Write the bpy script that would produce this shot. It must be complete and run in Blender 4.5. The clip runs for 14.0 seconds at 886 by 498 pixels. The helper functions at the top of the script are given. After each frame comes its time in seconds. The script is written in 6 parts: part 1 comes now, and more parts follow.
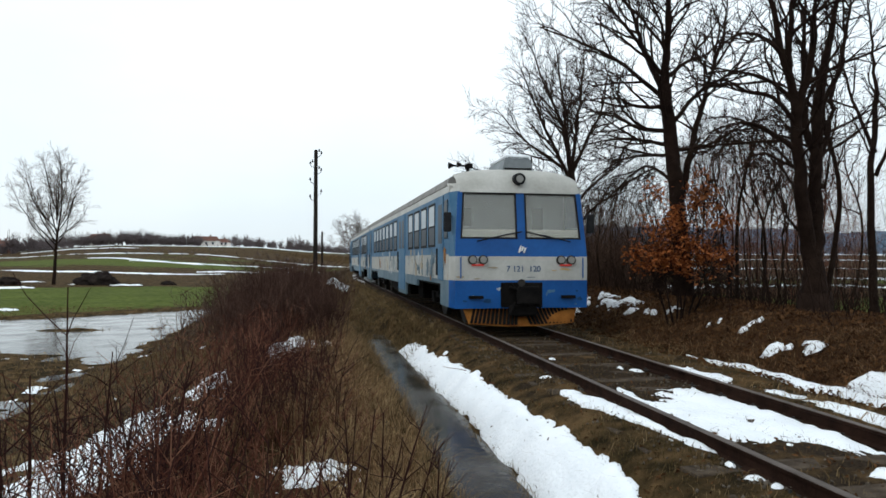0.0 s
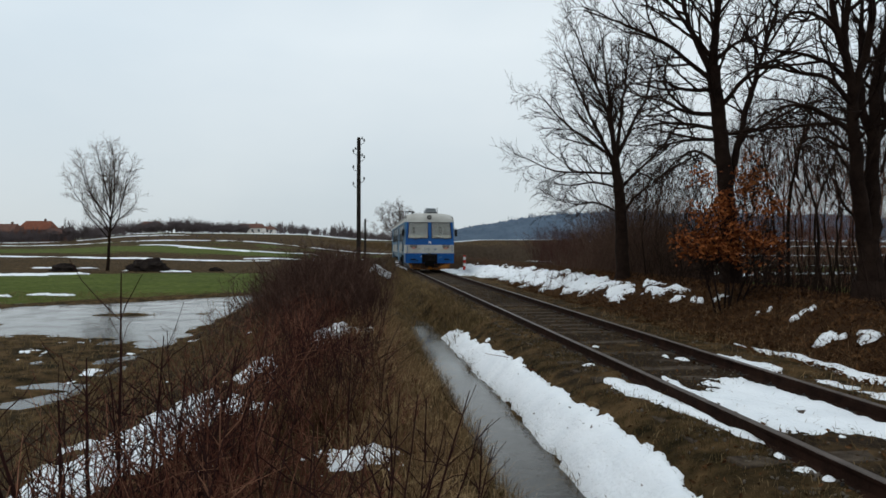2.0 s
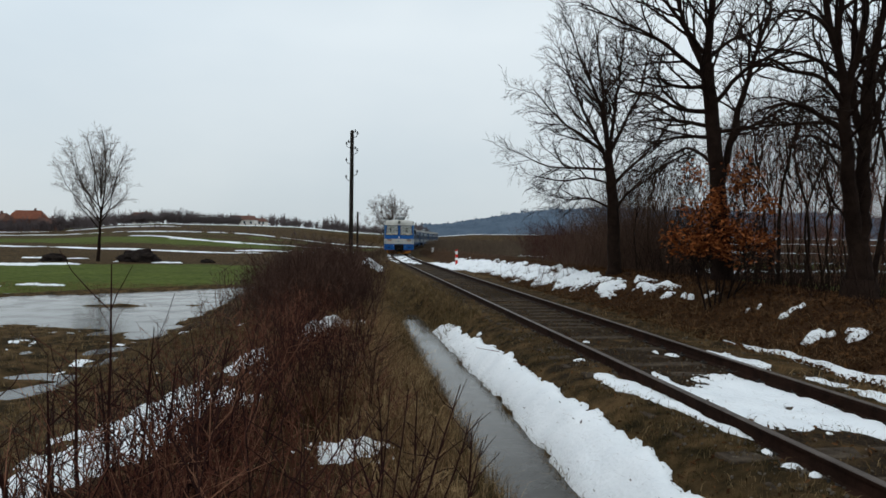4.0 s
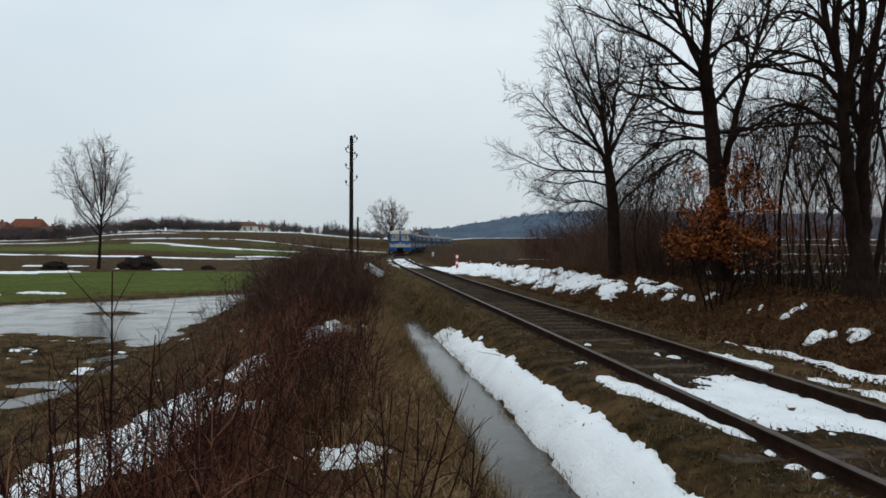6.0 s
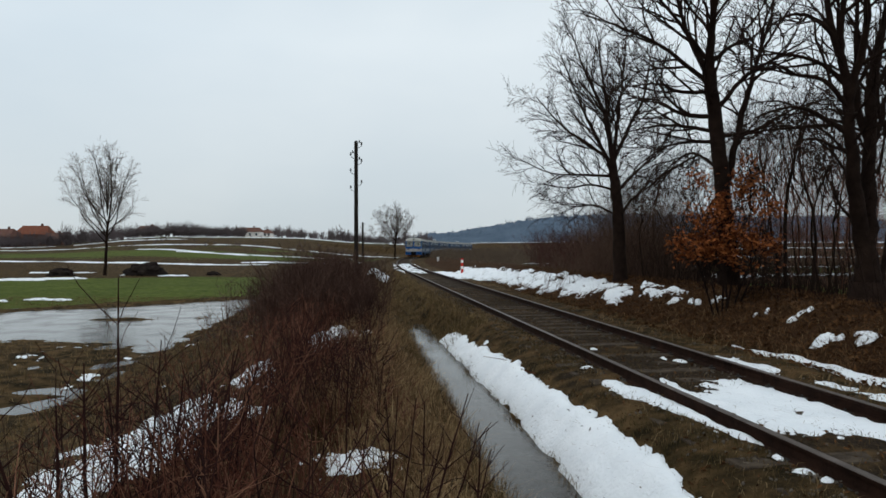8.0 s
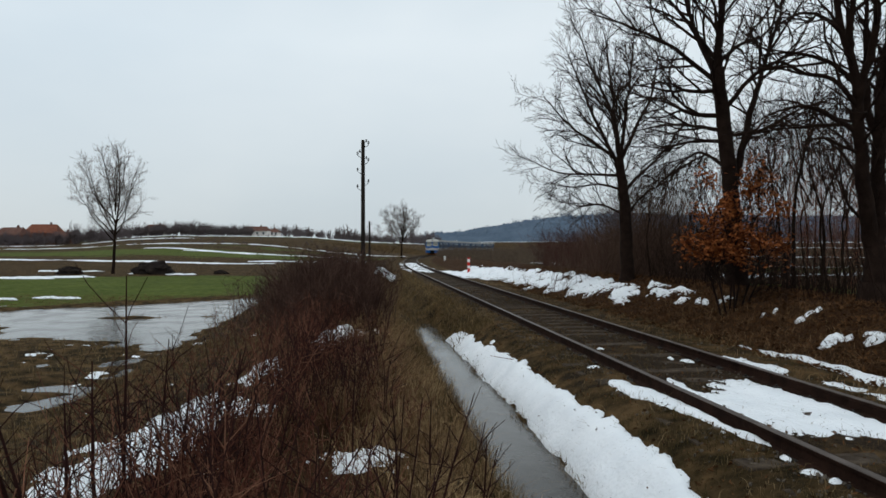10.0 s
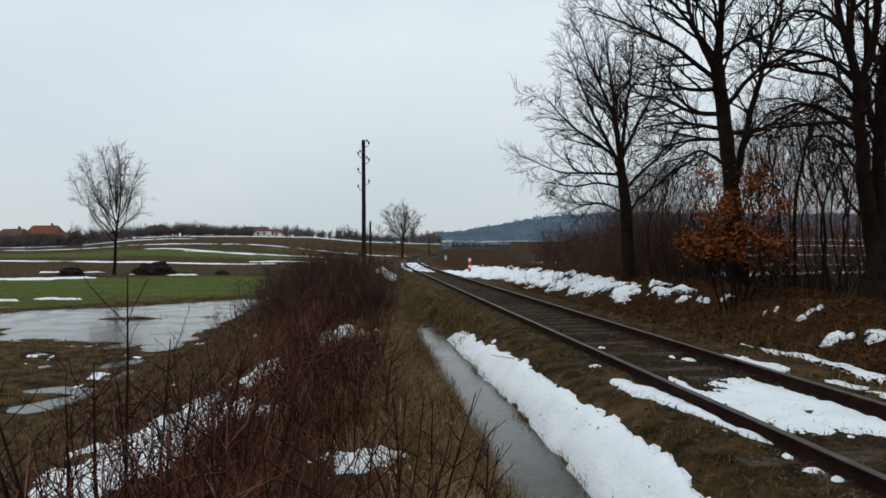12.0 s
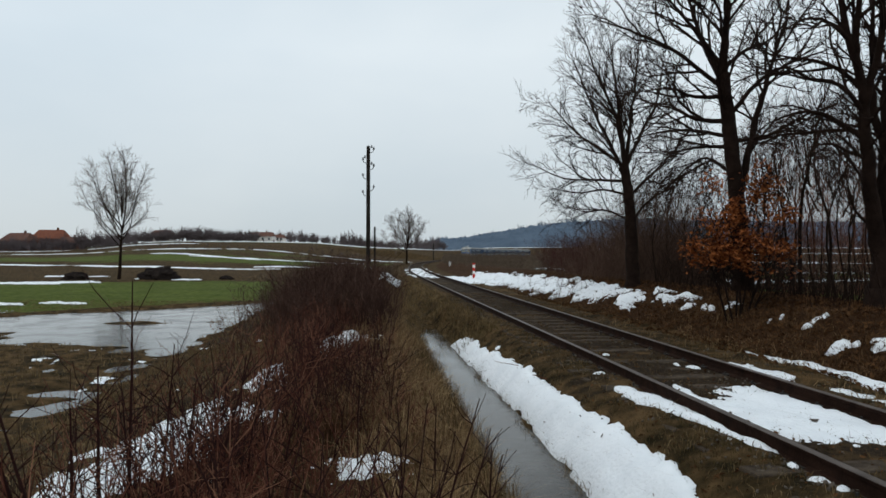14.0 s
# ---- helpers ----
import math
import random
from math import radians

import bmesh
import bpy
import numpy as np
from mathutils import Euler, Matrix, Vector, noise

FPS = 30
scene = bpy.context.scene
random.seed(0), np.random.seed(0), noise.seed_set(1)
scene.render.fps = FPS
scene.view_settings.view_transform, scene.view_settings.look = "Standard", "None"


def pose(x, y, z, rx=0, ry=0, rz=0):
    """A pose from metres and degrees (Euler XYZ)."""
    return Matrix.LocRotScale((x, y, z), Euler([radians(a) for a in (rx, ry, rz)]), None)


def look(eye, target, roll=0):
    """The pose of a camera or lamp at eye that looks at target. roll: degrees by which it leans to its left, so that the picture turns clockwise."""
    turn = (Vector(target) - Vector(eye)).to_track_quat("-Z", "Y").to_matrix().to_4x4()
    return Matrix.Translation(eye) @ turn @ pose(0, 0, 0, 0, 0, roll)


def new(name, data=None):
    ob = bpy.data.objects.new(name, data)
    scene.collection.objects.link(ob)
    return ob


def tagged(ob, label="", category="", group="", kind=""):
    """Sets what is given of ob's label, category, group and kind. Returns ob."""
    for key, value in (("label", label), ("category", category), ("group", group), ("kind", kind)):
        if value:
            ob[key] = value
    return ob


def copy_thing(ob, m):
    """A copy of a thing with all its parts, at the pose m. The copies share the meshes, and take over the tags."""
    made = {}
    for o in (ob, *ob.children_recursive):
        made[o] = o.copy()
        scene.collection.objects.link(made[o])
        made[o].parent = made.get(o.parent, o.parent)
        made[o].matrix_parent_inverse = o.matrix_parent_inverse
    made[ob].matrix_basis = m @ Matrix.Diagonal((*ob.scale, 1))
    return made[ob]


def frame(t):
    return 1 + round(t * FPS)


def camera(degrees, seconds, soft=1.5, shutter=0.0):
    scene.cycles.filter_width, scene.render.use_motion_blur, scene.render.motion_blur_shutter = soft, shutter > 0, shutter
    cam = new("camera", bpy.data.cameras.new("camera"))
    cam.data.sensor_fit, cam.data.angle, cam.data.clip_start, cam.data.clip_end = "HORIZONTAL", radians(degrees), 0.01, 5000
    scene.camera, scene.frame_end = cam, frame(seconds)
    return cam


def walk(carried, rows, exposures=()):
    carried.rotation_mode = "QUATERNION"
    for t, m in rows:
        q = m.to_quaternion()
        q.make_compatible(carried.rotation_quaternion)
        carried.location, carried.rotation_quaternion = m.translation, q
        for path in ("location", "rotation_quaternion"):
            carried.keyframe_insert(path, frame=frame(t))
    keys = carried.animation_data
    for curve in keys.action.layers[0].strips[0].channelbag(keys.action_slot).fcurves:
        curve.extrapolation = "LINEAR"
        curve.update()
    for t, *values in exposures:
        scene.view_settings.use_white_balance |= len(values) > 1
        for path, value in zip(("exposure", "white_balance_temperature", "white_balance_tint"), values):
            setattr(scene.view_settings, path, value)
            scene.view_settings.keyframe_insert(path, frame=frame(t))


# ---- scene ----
# ================= camera =================
EYE_Z = 1.46            # above the rail heads, which lie at z = 0
cam = camera(65.0, 14.0, soft=1.6)


def shot(yaw, down, roll):
    return pose(0, 0, EYE_Z, 90 - down - 0.09, 0, yaw) @ pose(0, 0, 0, 0, 0, roll)


PATH = [
    (0.0, shot(-3.79, -0.93, 0.15)), (0.5, shot(-2.55, -0.30, 0.09)), (1.0, shot(-1.31, -0.14, -0.25)),
    (1.5, shot(-1.09, 0.07, 0.16)), (2.0, shot(-0.31, 0.16, 0.13)), (2.5, shot(-1.00, 1.11, 0.72)),
    (5.0, shot(-0.90, 0.21, 0.76)), (5.5, shot(-0.77, 0.12, 0.51)), (6.0, shot(-0.91, 0.30, 0.17)),
    (6.5, shot(-1.03, 0.11, 0.01)), (7.0, shot(-0.97, 0.01, -0.32)), (7.5, shot(-0.83, 0.09, -0.15)),
    (8.0, shot(-0.50, -0.09, -0.12)), (10.5, shot(0.27, 0.03, -0.09)), (11.0, shot(0.55, 0.12, -0.25)),
    (11.5, shot(0.24, 0.10, -0.44)), (12.0, shot(0.12, 0.01, -0.25)), (12.5, shot(0.0, 0.0, 0.0)),
    (13.0, shot(-0.08, 0.13, -0.07)), (13.5, shot(-0.12, -0.20, -0.13)), (14.0, shot(0.47, -0.49, 0.02)),
]
walk(cam, PATH, exposures=[(0.0, 0.53), (0.5, 0.33), (1.0, 0.15), (1.5, 0.03), (14.0, 0.0)])

# ================= sky and sun (overcast) =================
SUN_EL, SUN_ROT = radians(38), radians(-60)
world = bpy.data.worlds.new("overcast_sky")
scene.world = world
world.use_nodes = True
wn, wl = world.node_tree.nodes, world.node_tree.links
wn.clear()
w_out, w_bg = wn.new("ShaderNodeOutputWorld"), wn.new("ShaderNodeBackground")
w_sky = wn.new("ShaderNodeTexSky")
w_sky.sky_type, w_sky.sun_disc, w_sky.sun_elevation, w_sky.sun_rotation = "NISHITA", False, SUN_EL, SUN_ROT
w_dim = wn.new("ShaderNodeVectorMath")
w_dim.operation = "SCALE"
w_dim.inputs["Scale"].default_value = 0.09
w_co, w_map, w_noise, w_ramp, w_mix = (wn.new("ShaderNodeTexCoord"), wn.new("ShaderNodeMapping"), wn.new("ShaderNodeTexNoise"),
                                       wn.new("ShaderNodeValToRGB"), wn.new("ShaderNodeMix"))
w_map.inputs["Scale"].default_value = (1.0, 1.0, 2.2)
w_noise.inputs["Scale"].default_value, w_noise.inputs["Detail"].default_value = 1.3, 5
w_ramp.color_ramp.elements[0].position, w_ramp.color_ramp.elements[1].position = 0.3, 0.72
w_ramp.color_ramp.elements[0].color = (0.62, 0.725, 0.80, 1)
w_ramp.color_ramp.elements[1].color = (0.79, 0.865, 0.905, 1)
w_mix.data_type = "RGBA"
w_mix.inputs["Factor"].default_value = 0.92
wl.new(w_co.outputs["Generated"], w_map.inputs["Vector"])
wl.new(w_map.outputs["Vector"], w_noise.inputs["Vector"])
wl.new(w_noise.outputs["Fac"], w_ramp.inputs["Fac"])
wl.new(w_sky.outputs["Color"], w_dim.inputs[0])
wl.new(w_dim.outputs["Vector"], w_mix.inputs["A"])
wl.new(w_ramp.outputs["Color"], w_mix.inputs["B"])
w_sep, w_low, w_shade = wn.new("ShaderNodeSeparateXYZ"), wn.new("ShaderNodeMapRange"), wn.new("ShaderNodeVectorMath")
w_low.inputs["From Min"].default_value, w_low.inputs["From Max"].default_value = 0.0, 0.28
w_low.inputs["To Min"].default_value, w_low.inputs["To Max"].default_value = 0.80, 1.03
w_shade.operation = "SCALE"
wl.new(w_co.outputs["Generated"], w_sep.inputs["Vector"])
wl.new(w_sep.outputs["Z"], w_low.inputs["Value"])
wl.new(w_mix.outputs["Result"], w_shade.inputs[0])
wl.new(w_low.outputs["Result"], w_shade.inputs["Scale"])
wl.new(w_shade.outputs["Vector"], w_bg.inputs["Color"])
wl.new(w_bg.outputs["Background"], w_out.inputs["Surface"])
w_bg.inputs["Strength"].default_value = 1.0
sun_data = bpy.data.lights.new("sun", "SUN")
sun_data.energy, sun_data.angle, sun_data.color = 0.5, radians(25), (1.0, 0.96, 0.9)
sun = new("sun", sun_data)
sun.matrix_world = look((0, 0, 60), (40, 30, 0))

# ================= materials =================


def material(name, colours, scale=6.0, rough=0.8, metal=0.0, bump=0.0, bump_scale=40.0, spec=0.06, fine=0.35, island=0.0):
    """Noise at two sizes between two colours, with fine relief; island varies joined pieces."""
    m = bpy.data.materials.new(name)
    m.use_nodes = True
    n, l = m.node_tree.nodes, m.node_tree.links
    b = n["Principled BSDF"]
    b.inputs["Roughness"].default_value, b.inputs["Metallic"].default_value = rough, metal
    b.inputs["Specular IOR Level"].default_value = spec
    co = n.new("ShaderNodeTexCoord")
    big, small = n.new("ShaderNodeTexNoise"), n.new("ShaderNodeTexNoise")
    big.inputs["Scale"].default_value, big.inputs["Detail"].default_value = scale, 4
    small.inputs["Scale"].default_value, small.inputs["Detail"].default_value = scale * 9, 3
    for t in (big, small):
        l.new(co.outputs["Object"], t.inputs["Vector"])
    add = n.new("ShaderNodeMath")
    add.operation = "MULTIPLY_ADD"
    l.new(small.outputs["Fac"], add.inputs[0])
    add.inputs[1].default_value = fine
    l.new(big.outputs["Fac"], add.inputs[2])
    last = add
    if island:
        geo, more = n.new("ShaderNodeNewGeometry"), n.new("ShaderNodeMath")
        more.operation = "MULTIPLY_ADD"
        l.new(geo.outputs["Random Per Island"], more.inputs[0])
        more.inputs[1].default_value = island
        l.new(add.outputs[0], more.inputs[2])
        last = more
    ramp = n.new("ShaderNodeValToRGB")
    lo, hi = 0.32 + fine * 0.3, 0.68 + fine * 0.7 + island
    while len(ramp.color_ramp.elements) < len(colours):
        ramp.color_ramp.elements.new(0.5)
    for k, c in enumerate(colours):
        ramp.color_ramp.elements[k].position = min(1.0, lo + (hi - lo) * k / max(1, len(colours) - 1))
        ramp.color_ramp.elements[k].color = (*c, 1)
    l.new(last.outputs[0], ramp.inputs["Fac"])
    l.new(ramp.outputs["Color"], b.inputs["Base Color"])
    if bump:
        rel, bm_ = n.new("ShaderNodeTexNoise"), n.new("ShaderNodeBump")
        rel.inputs["Scale"].default_value, rel.inputs["Detail"].default_value = bump_scale, 5
        l.new(co.outputs["Object"], rel.inputs["Vector"])
        l.new(rel.outputs["Fac"], bm_.inputs["Height"])
        bm_.inputs["Strength"].default_value, bm_.inputs["Distance"].default_value = bump, 0.02
        l.new(bm_.outputs["Normal"], b.inputs["Normal"])
    return m


M_SNOW = material("snow", [(0.78, 0.81, 0.84), (0.90, 0.92, 0.94)], 2.2, 0.6, bump=0.9, bump_scale=22, spec=0.15)
M_BARK = material("bark", [(0.009, 0.005, 0.004), (0.028, 0.017, 0.012)], 5, 0.95, bump=0.8, bump_scale=30)
M_BARK_GREY = material("grey_bark", [(0.11, 0.092, 0.084), (0.20, 0.172, 0.158)], 4, 0.95, bump=0.6, bump_scale=30)
M_BRAMBLE = material("bramble_stems", [(0.026, 0.008, 0.006), (0.092, 0.032, 0.020), (0.20, 0.094, 0.056)], 3, 0.9, island=0.3)
M_BRAMBLE_DARK = material("dark_canes", [(0.010, 0.004, 0.004), (0.034, 0.014, 0.011)], 3, 0.9, island=0.3)
M_BRUSH = material("brush_stems", [(0.045, 0.033, 0.025), (0.125, 0.092, 0.064)], 1.5, 0.95, island=0.25)
M_SHRUB = material("shrub_stems", [(0.016, 0.009, 0.007), (0.052, 0.026, 0.019), (0.105, 0.062, 0.045)], 3, 0.9, island=0.3)
M_BRUSH_DARK = material("dark_brush_stems", [(0.034, 0.019, 0.014), (0.098, 0.060, 0.042)], 1.5, 0.95, island=0.25)
M_BRUSH_RED = material("red_brush_stems", [(0.031, 0.014, 0.012), (0.074, 0.031, 0.025)], 1.5, 0.95, island=0.25)
M_STRAW = material("dry_grass", [(0.072, 0.039, 0.018), (0.168, 0.104, 0.050), (0.29, 0.195, 0.10)], 2, 0.9, island=0.4)
M_STRAW_DARK = material("dead_grass", [(0.045, 0.028, 0.013), (0.115, 0.074, 0.034), (0.20, 0.14, 0.072)], 2, 0.9, island=0.4)
M_MARSH = material("marsh_grass", [(0.056, 0.037, 0.016), (0.135, 0.092, 0.043), (0.22, 0.152, 0.074)], 2, 0.9, island=0.4)
M_STRAW_RED = material("rusty_grass", [(0.042, 0.020, 0.010), (0.095, 0.050, 0.024), (0.18, 0.105, 0.052)], 2, 0.9, island=0.4)
M_INSULATOR = material("insulator", [(0.10, 0.10, 0.10), (0.22, 0.22, 0.22)], 4, 0.3)
M_GRASS = material("moss_grass", [(0.025, 0.020, 0.008), (0.070, 0.050, 0.020), (0.15, 0.102, 0.048)], 2, 0.9, island=0.3)
M_OAK_LEAF = material("dry_oak_leaf", [(0.075, 0.020, 0.007), (0.185, 0.052, 0.015), (0.31, 0.100, 0.030)], 3, 0.8, island=0.5)
M_LITTER = material("leaf_litter", [(0.022, 0.009, 0.004), (0.056, 0.026, 0.011), (0.110, 0.054, 0.023)], 3, 0.9, island=0.5)
M_RAIL_SIDE = material("rusty_rail", [(0.012, 0.006, 0.004), (0.035, 0.017, 0.011)], 6, 0.85, metal=0.2, bump=0.3)
M_RAIL_TOP = material("worn_rail_head", [(0.065, 0.052, 0.045), (0.15, 0.125, 0.11)], 6, 0.5, metal=0.35)
M_SLEEPER = material("sleeper_wood", [(0.022, 0.016, 0.012), (0.095, 0.072, 0.052)], 7, 0.95, bump=0.8, bump_scale=18)
M_STONE = material("ballast", [(0.025, 0.021, 0.017), (0.12, 0.10, 0.08)], 5, 0.95, island=0.4)
M_POLE = material("pole_wood", [(0.015, 0.012, 0.010), (0.036, 0.030, 0.025)], 4, 0.9, bump=0.5)
M_IRON = material("dark_iron", [(0.02, 0.02, 0.02), (0.05, 0.045, 0.04)], 6, 0.6, metal=0.4)
# lighter and greyer than near wood: haze put into the base colour
M_FAR_WOOD = material("hazed_far_woods", [(0.066, 0.053, 0.056), (0.128, 0.103, 0.102)], 0.05, 0.95, island=0.3)
# distance haze is mixed into this woodland colour as blue
M_HILL = material("haze_blue_hill", [(0.060, 0.088, 0.125), (0.100, 0.135, 0.18)], 0.03, 0.95, island=0.3)
M_TILE = material("roof_tile", [(0.14, 0.050, 0.032), (0.22, 0.085, 0.052)], 1.0, 0.85)
M_PLASTER = material("plaster", [(0.50, 0.46, 0.42), (0.66, 0.62, 0.57)], 0.6, 0.9)
M_BRICKY = material("bare_brick", [(0.10, 0.05, 0.04), (0.16, 0.085, 0.065)], 0.8, 0.9)
M_SOIL = material("dug_soil", [(0.008, 0.006, 0.006), (0.028, 0.021, 0.017)], 2, 0.95, bump=1, bump_scale=6)
M_WHITE = material("train_white", [(0.34, 0.33, 0.295), (0.52, 0.51, 0.47)], 1.6, 0.45, spec=0.5)
M_ROOF = material("train_roof", [(0.17, 0.165, 0.155), (0.33, 0.32, 0.30)], 2, 0.7)
M_BLUE = material("train_blue", [(0.001, 0.055, 0.21), (0.003, 0.088, 0.31)], 1.6, 0.4, spec=0.25)
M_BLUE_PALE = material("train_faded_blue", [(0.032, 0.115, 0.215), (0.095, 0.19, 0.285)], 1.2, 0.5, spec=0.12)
# deep blue and dirty grey of the right flank, darkened for shade too
M_BLUE_DEEP = material("train_deep_blue_shaded", [(0.010, 0.040, 0.10), (0.022, 0.065, 0.15)], 1.4, 0.5, spec=0.05)
M_GREY_BAND = material("train_dirty_grey_shaded", [(0.16, 0.18, 0.19), (0.28, 0.30, 0.31)], 1.4, 0.55, spec=0.05)
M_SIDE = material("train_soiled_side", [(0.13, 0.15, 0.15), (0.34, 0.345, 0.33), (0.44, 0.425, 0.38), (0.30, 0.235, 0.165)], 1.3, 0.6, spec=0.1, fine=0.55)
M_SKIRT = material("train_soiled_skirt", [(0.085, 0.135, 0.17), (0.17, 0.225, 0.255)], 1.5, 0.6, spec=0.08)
M_RUST = material("rust_paint", [(0.20, 0.085, 0.03), (0.33, 0.17, 0.08)], 6, 0.8)
M_YELLOW = material("valance_orange", [(0.15, 0.045, 0.010), (0.29, 0.12, 0.025)], 5, 0.7)
# black for grime and dark gear, and for the coupler recess's painted shade
M_BLACK = material("black_grime_and_shade", [(0.003, 0.003, 0.003), (0.013, 0.011, 0.010)], 6, 0.8)
M_RUBBER = material("rubber", [(0.012, 0.012, 0.013), (0.025, 0.025, 0.026)], 8, 0.6)
M_RED = material("red_paint", [(0.40, 0.02, 0.015), (0.55, 0.04, 0.025)], 8, 0.5)
M_SIGN_WHITE = material("white_paint", [(0.7, 0.7, 0.69), (0.82, 0.82, 0.8)], 8, 0.5)
M_GRAFFITI = material("graffiti_grey", [(0.30, 0.34, 0.36), (0.5, 0.52, 0.52)], 4, 0.6)
M_SEAT = material("cab_interior", [(0.34, 0.34, 0.32), (0.48, 0.48, 0.46)], 2, 0.7)


def glassy(name, colour, rough, alpha):
    m = bpy.data.materials.new(name)
    m.use_nodes = True
    b = m.node_tree.nodes["Principled BSDF"]
    b.inputs["Base Color"].default_value = (*colour, 1)
    b.inputs["Roughness"].default_value, b.inputs["Alpha"].default_value = rough, alpha
    b.inputs["Specular IOR Level"].default_value = 0.6
    return m


# windscreen tint is pale partly to stand in for reflected sky
M_SCREEN = glassy("windscreen_glass", (0.46, 0.47, 0.43), 0.12, 0.30)
M_LENS = glassy("lamp_glass", (0.22, 0.21, 0.19), 0.1, 1.0)


def water_material():
    m = bpy.data.materials.new("still_water")
    m.use_nodes = True
    n, l = m.node_tree.nodes, m.node_tree.links
    b = n["Principled BSDF"]
    b.inputs["IOR"].default_value, b.inputs["Specular IOR Level"].default_value = 1.33, 0.42
    co, t, bu = n.new("ShaderNodeTexCoord"), n.new("ShaderNodeTexNoise"), n.new("ShaderNodeBump")
    t.inputs["Scale"].default_value, t.inputs["Detail"].default_value = 5.0, 3
    bu.inputs["Strength"].default_value, bu.inputs["Distance"].default_value = 0.25, 0.02
    l.new(co.outputs["Object"], t.inputs["Vector"])
    l.new(t.outputs["Fac"], bu.inputs["Height"])
    l.new(bu.outputs["Normal"], b.inputs["Normal"])
    # slush and thin ice dull the surface in patches
    slush, dull, tint = n.new("ShaderNodeTexNoise"), n.new("ShaderNodeMapRange"), n.new("ShaderNodeMix")
    slush.inputs["Scale"].default_value, slush.inputs["Detail"].default_value = 0.9, 6
    dull.inputs["From Min"].default_value, dull.inputs["From Max"].default_value = 0.42, 0.62
    l.new(co.outputs["Object"], slush.inputs["Vector"])
    l.new(slush.outputs["Fac"], dull.inputs["Value"])
    rough = n.new("ShaderNodeMapRange")
    rough.inputs["To Min"].default_value, rough.inputs["To Max"].default_value = 0.06, 0.20
    l.new(dull.outputs["Result"], rough.inputs["Value"])
    l.new(rough.outputs["Result"], b.inputs["Roughness"])
    tint.data_type = "RGBA"
    tint.inputs["A"].default_value, tint.inputs["B"].default_value = (0.035, 0.031, 0.025, 1), (0.075, 0.07, 0.063, 1)
    l.new(dull.outputs["Result"], tint.inputs["Factor"])
    l.new(tint.outputs["Result"], b.inputs["Base Color"])
    return m


M_WATER = water_material()


def ground_material():
    """Earth, moss, turf and dead leaves, laid by the cover values stored on the ground."""
    m = bpy.data.materials.new("winter_ground")
    m.use_nodes = True
    n, l = m.node_tree.nodes, m.node_tree.links
    b = n["Principled BSDF"]
    b.inputs["Roughness"].default_value, b.inputs["Specular IOR Level"].default_value = 0.95, 0.04
    co = n.new("ShaderNodeTexCoord")

    def noise_at(s, d=5):
        t = n.new("ShaderNodeTexNoise")
        t.inputs["Scale"].default_value, t.inputs["Detail"].default_value = s, d
        l.new(co.outputs["Object"], t.inputs["Vector"])
        return t.outputs["Fac"]

    def two(a, c, fac):
        x = n.new("ShaderNodeMix")
        x.data_type = "RGBA"
        l.new(fac, x.inputs["Factor"])
        x.inputs["A"].default_value, x.inputs["B"].default_value = (*a, 1), (*c, 1)
        return x.outputs["Result"]

    def sharp(fac, lo, hi):
        r = n.new("ShaderNodeMapRange")
        r.inputs["From Min"].default_value, r.inputs["From Max"].default_value = lo, hi
        l.new(fac, r.inputs["Value"])
        return r.outputs["Result"]

    grain, patch, broad = noise_at(38), noise_at(3.2), noise_at(0.35)
    earth = two((0.010, 0.007, 0.005), (0.048, 0.033, 0.021), sharp(grain, 0.3, 0.7))
    moss = two((0.019, 0.014, 0.006), (0.106, 0.066, 0.031), sharp(patch, 0.38, 0.64))
    turf = two((0.056, 0.078, 0.016), (0.100, 0.122, 0.030), sharp(patch, 0.35, 0.65))
    dead = two((0.015, 0.008, 0.005), (0.078, 0.040, 0.019), sharp(grain, 0.32, 0.68))
    colour = earth
    for name, cover in (("moss", moss), ("turf", turf), ("dead", dead)):
        at = n.new("ShaderNodeAttribute")
        at.attribute_name = name
        add = n.new("ShaderNodeMath")
        add.operation = "ADD"
        l.new(at.outputs["Fac"], add.inputs[0])
        l.new(patch, add.inputs[1])
        x = n.new("ShaderNodeMix")
        x.data_type = "RGBA"
        l.new(sharp(add.outputs[0], 0.85, 1.15), x.inputs["Factor"])
        l.new(colour, x.inputs["A"])
        l.new(cover, x.inputs["B"])
        colour = x.outputs["Result"]
    tone = n.new("ShaderNodeMix")
    tone.data_type, tone.blend_type = "RGBA", "MULTIPLY"
    tone.inputs["Factor"].default_value = 0.5
    l.new(colour, tone.inputs["A"])
    l.new(two((0.62, 0.6, 0.56), (1.25, 1.2, 1.1), sharp(broad, 0.3, 0.7)), tone.inputs["B"])
    l.new(tone.outputs["Result"], b.inputs["Base Color"])
    bu = n.new("ShaderNodeBump")
    bu.inputs["Strength"].default_value, bu.inputs["Distance"].default_value = 0.9, 0.03
    l.new(grain, bu.inputs["Height"])
    l.new(bu.outputs["Normal"], b.inputs["Normal"])
    return m


M_GROUND = ground_material()

# ================= small builders =================


def mesh_from(name, verts, faces, mat, smooth=False):
    me = bpy.data.meshes.new(name)
    me.from_pydata([tuple(v) for v in verts], [], [tuple(f) for f in faces])
    me.materials.append(mat)
    if smooth:
        me.polygons.foreach_set("use_smooth", [True] * len(me.polygons))
    me.update()
    return me


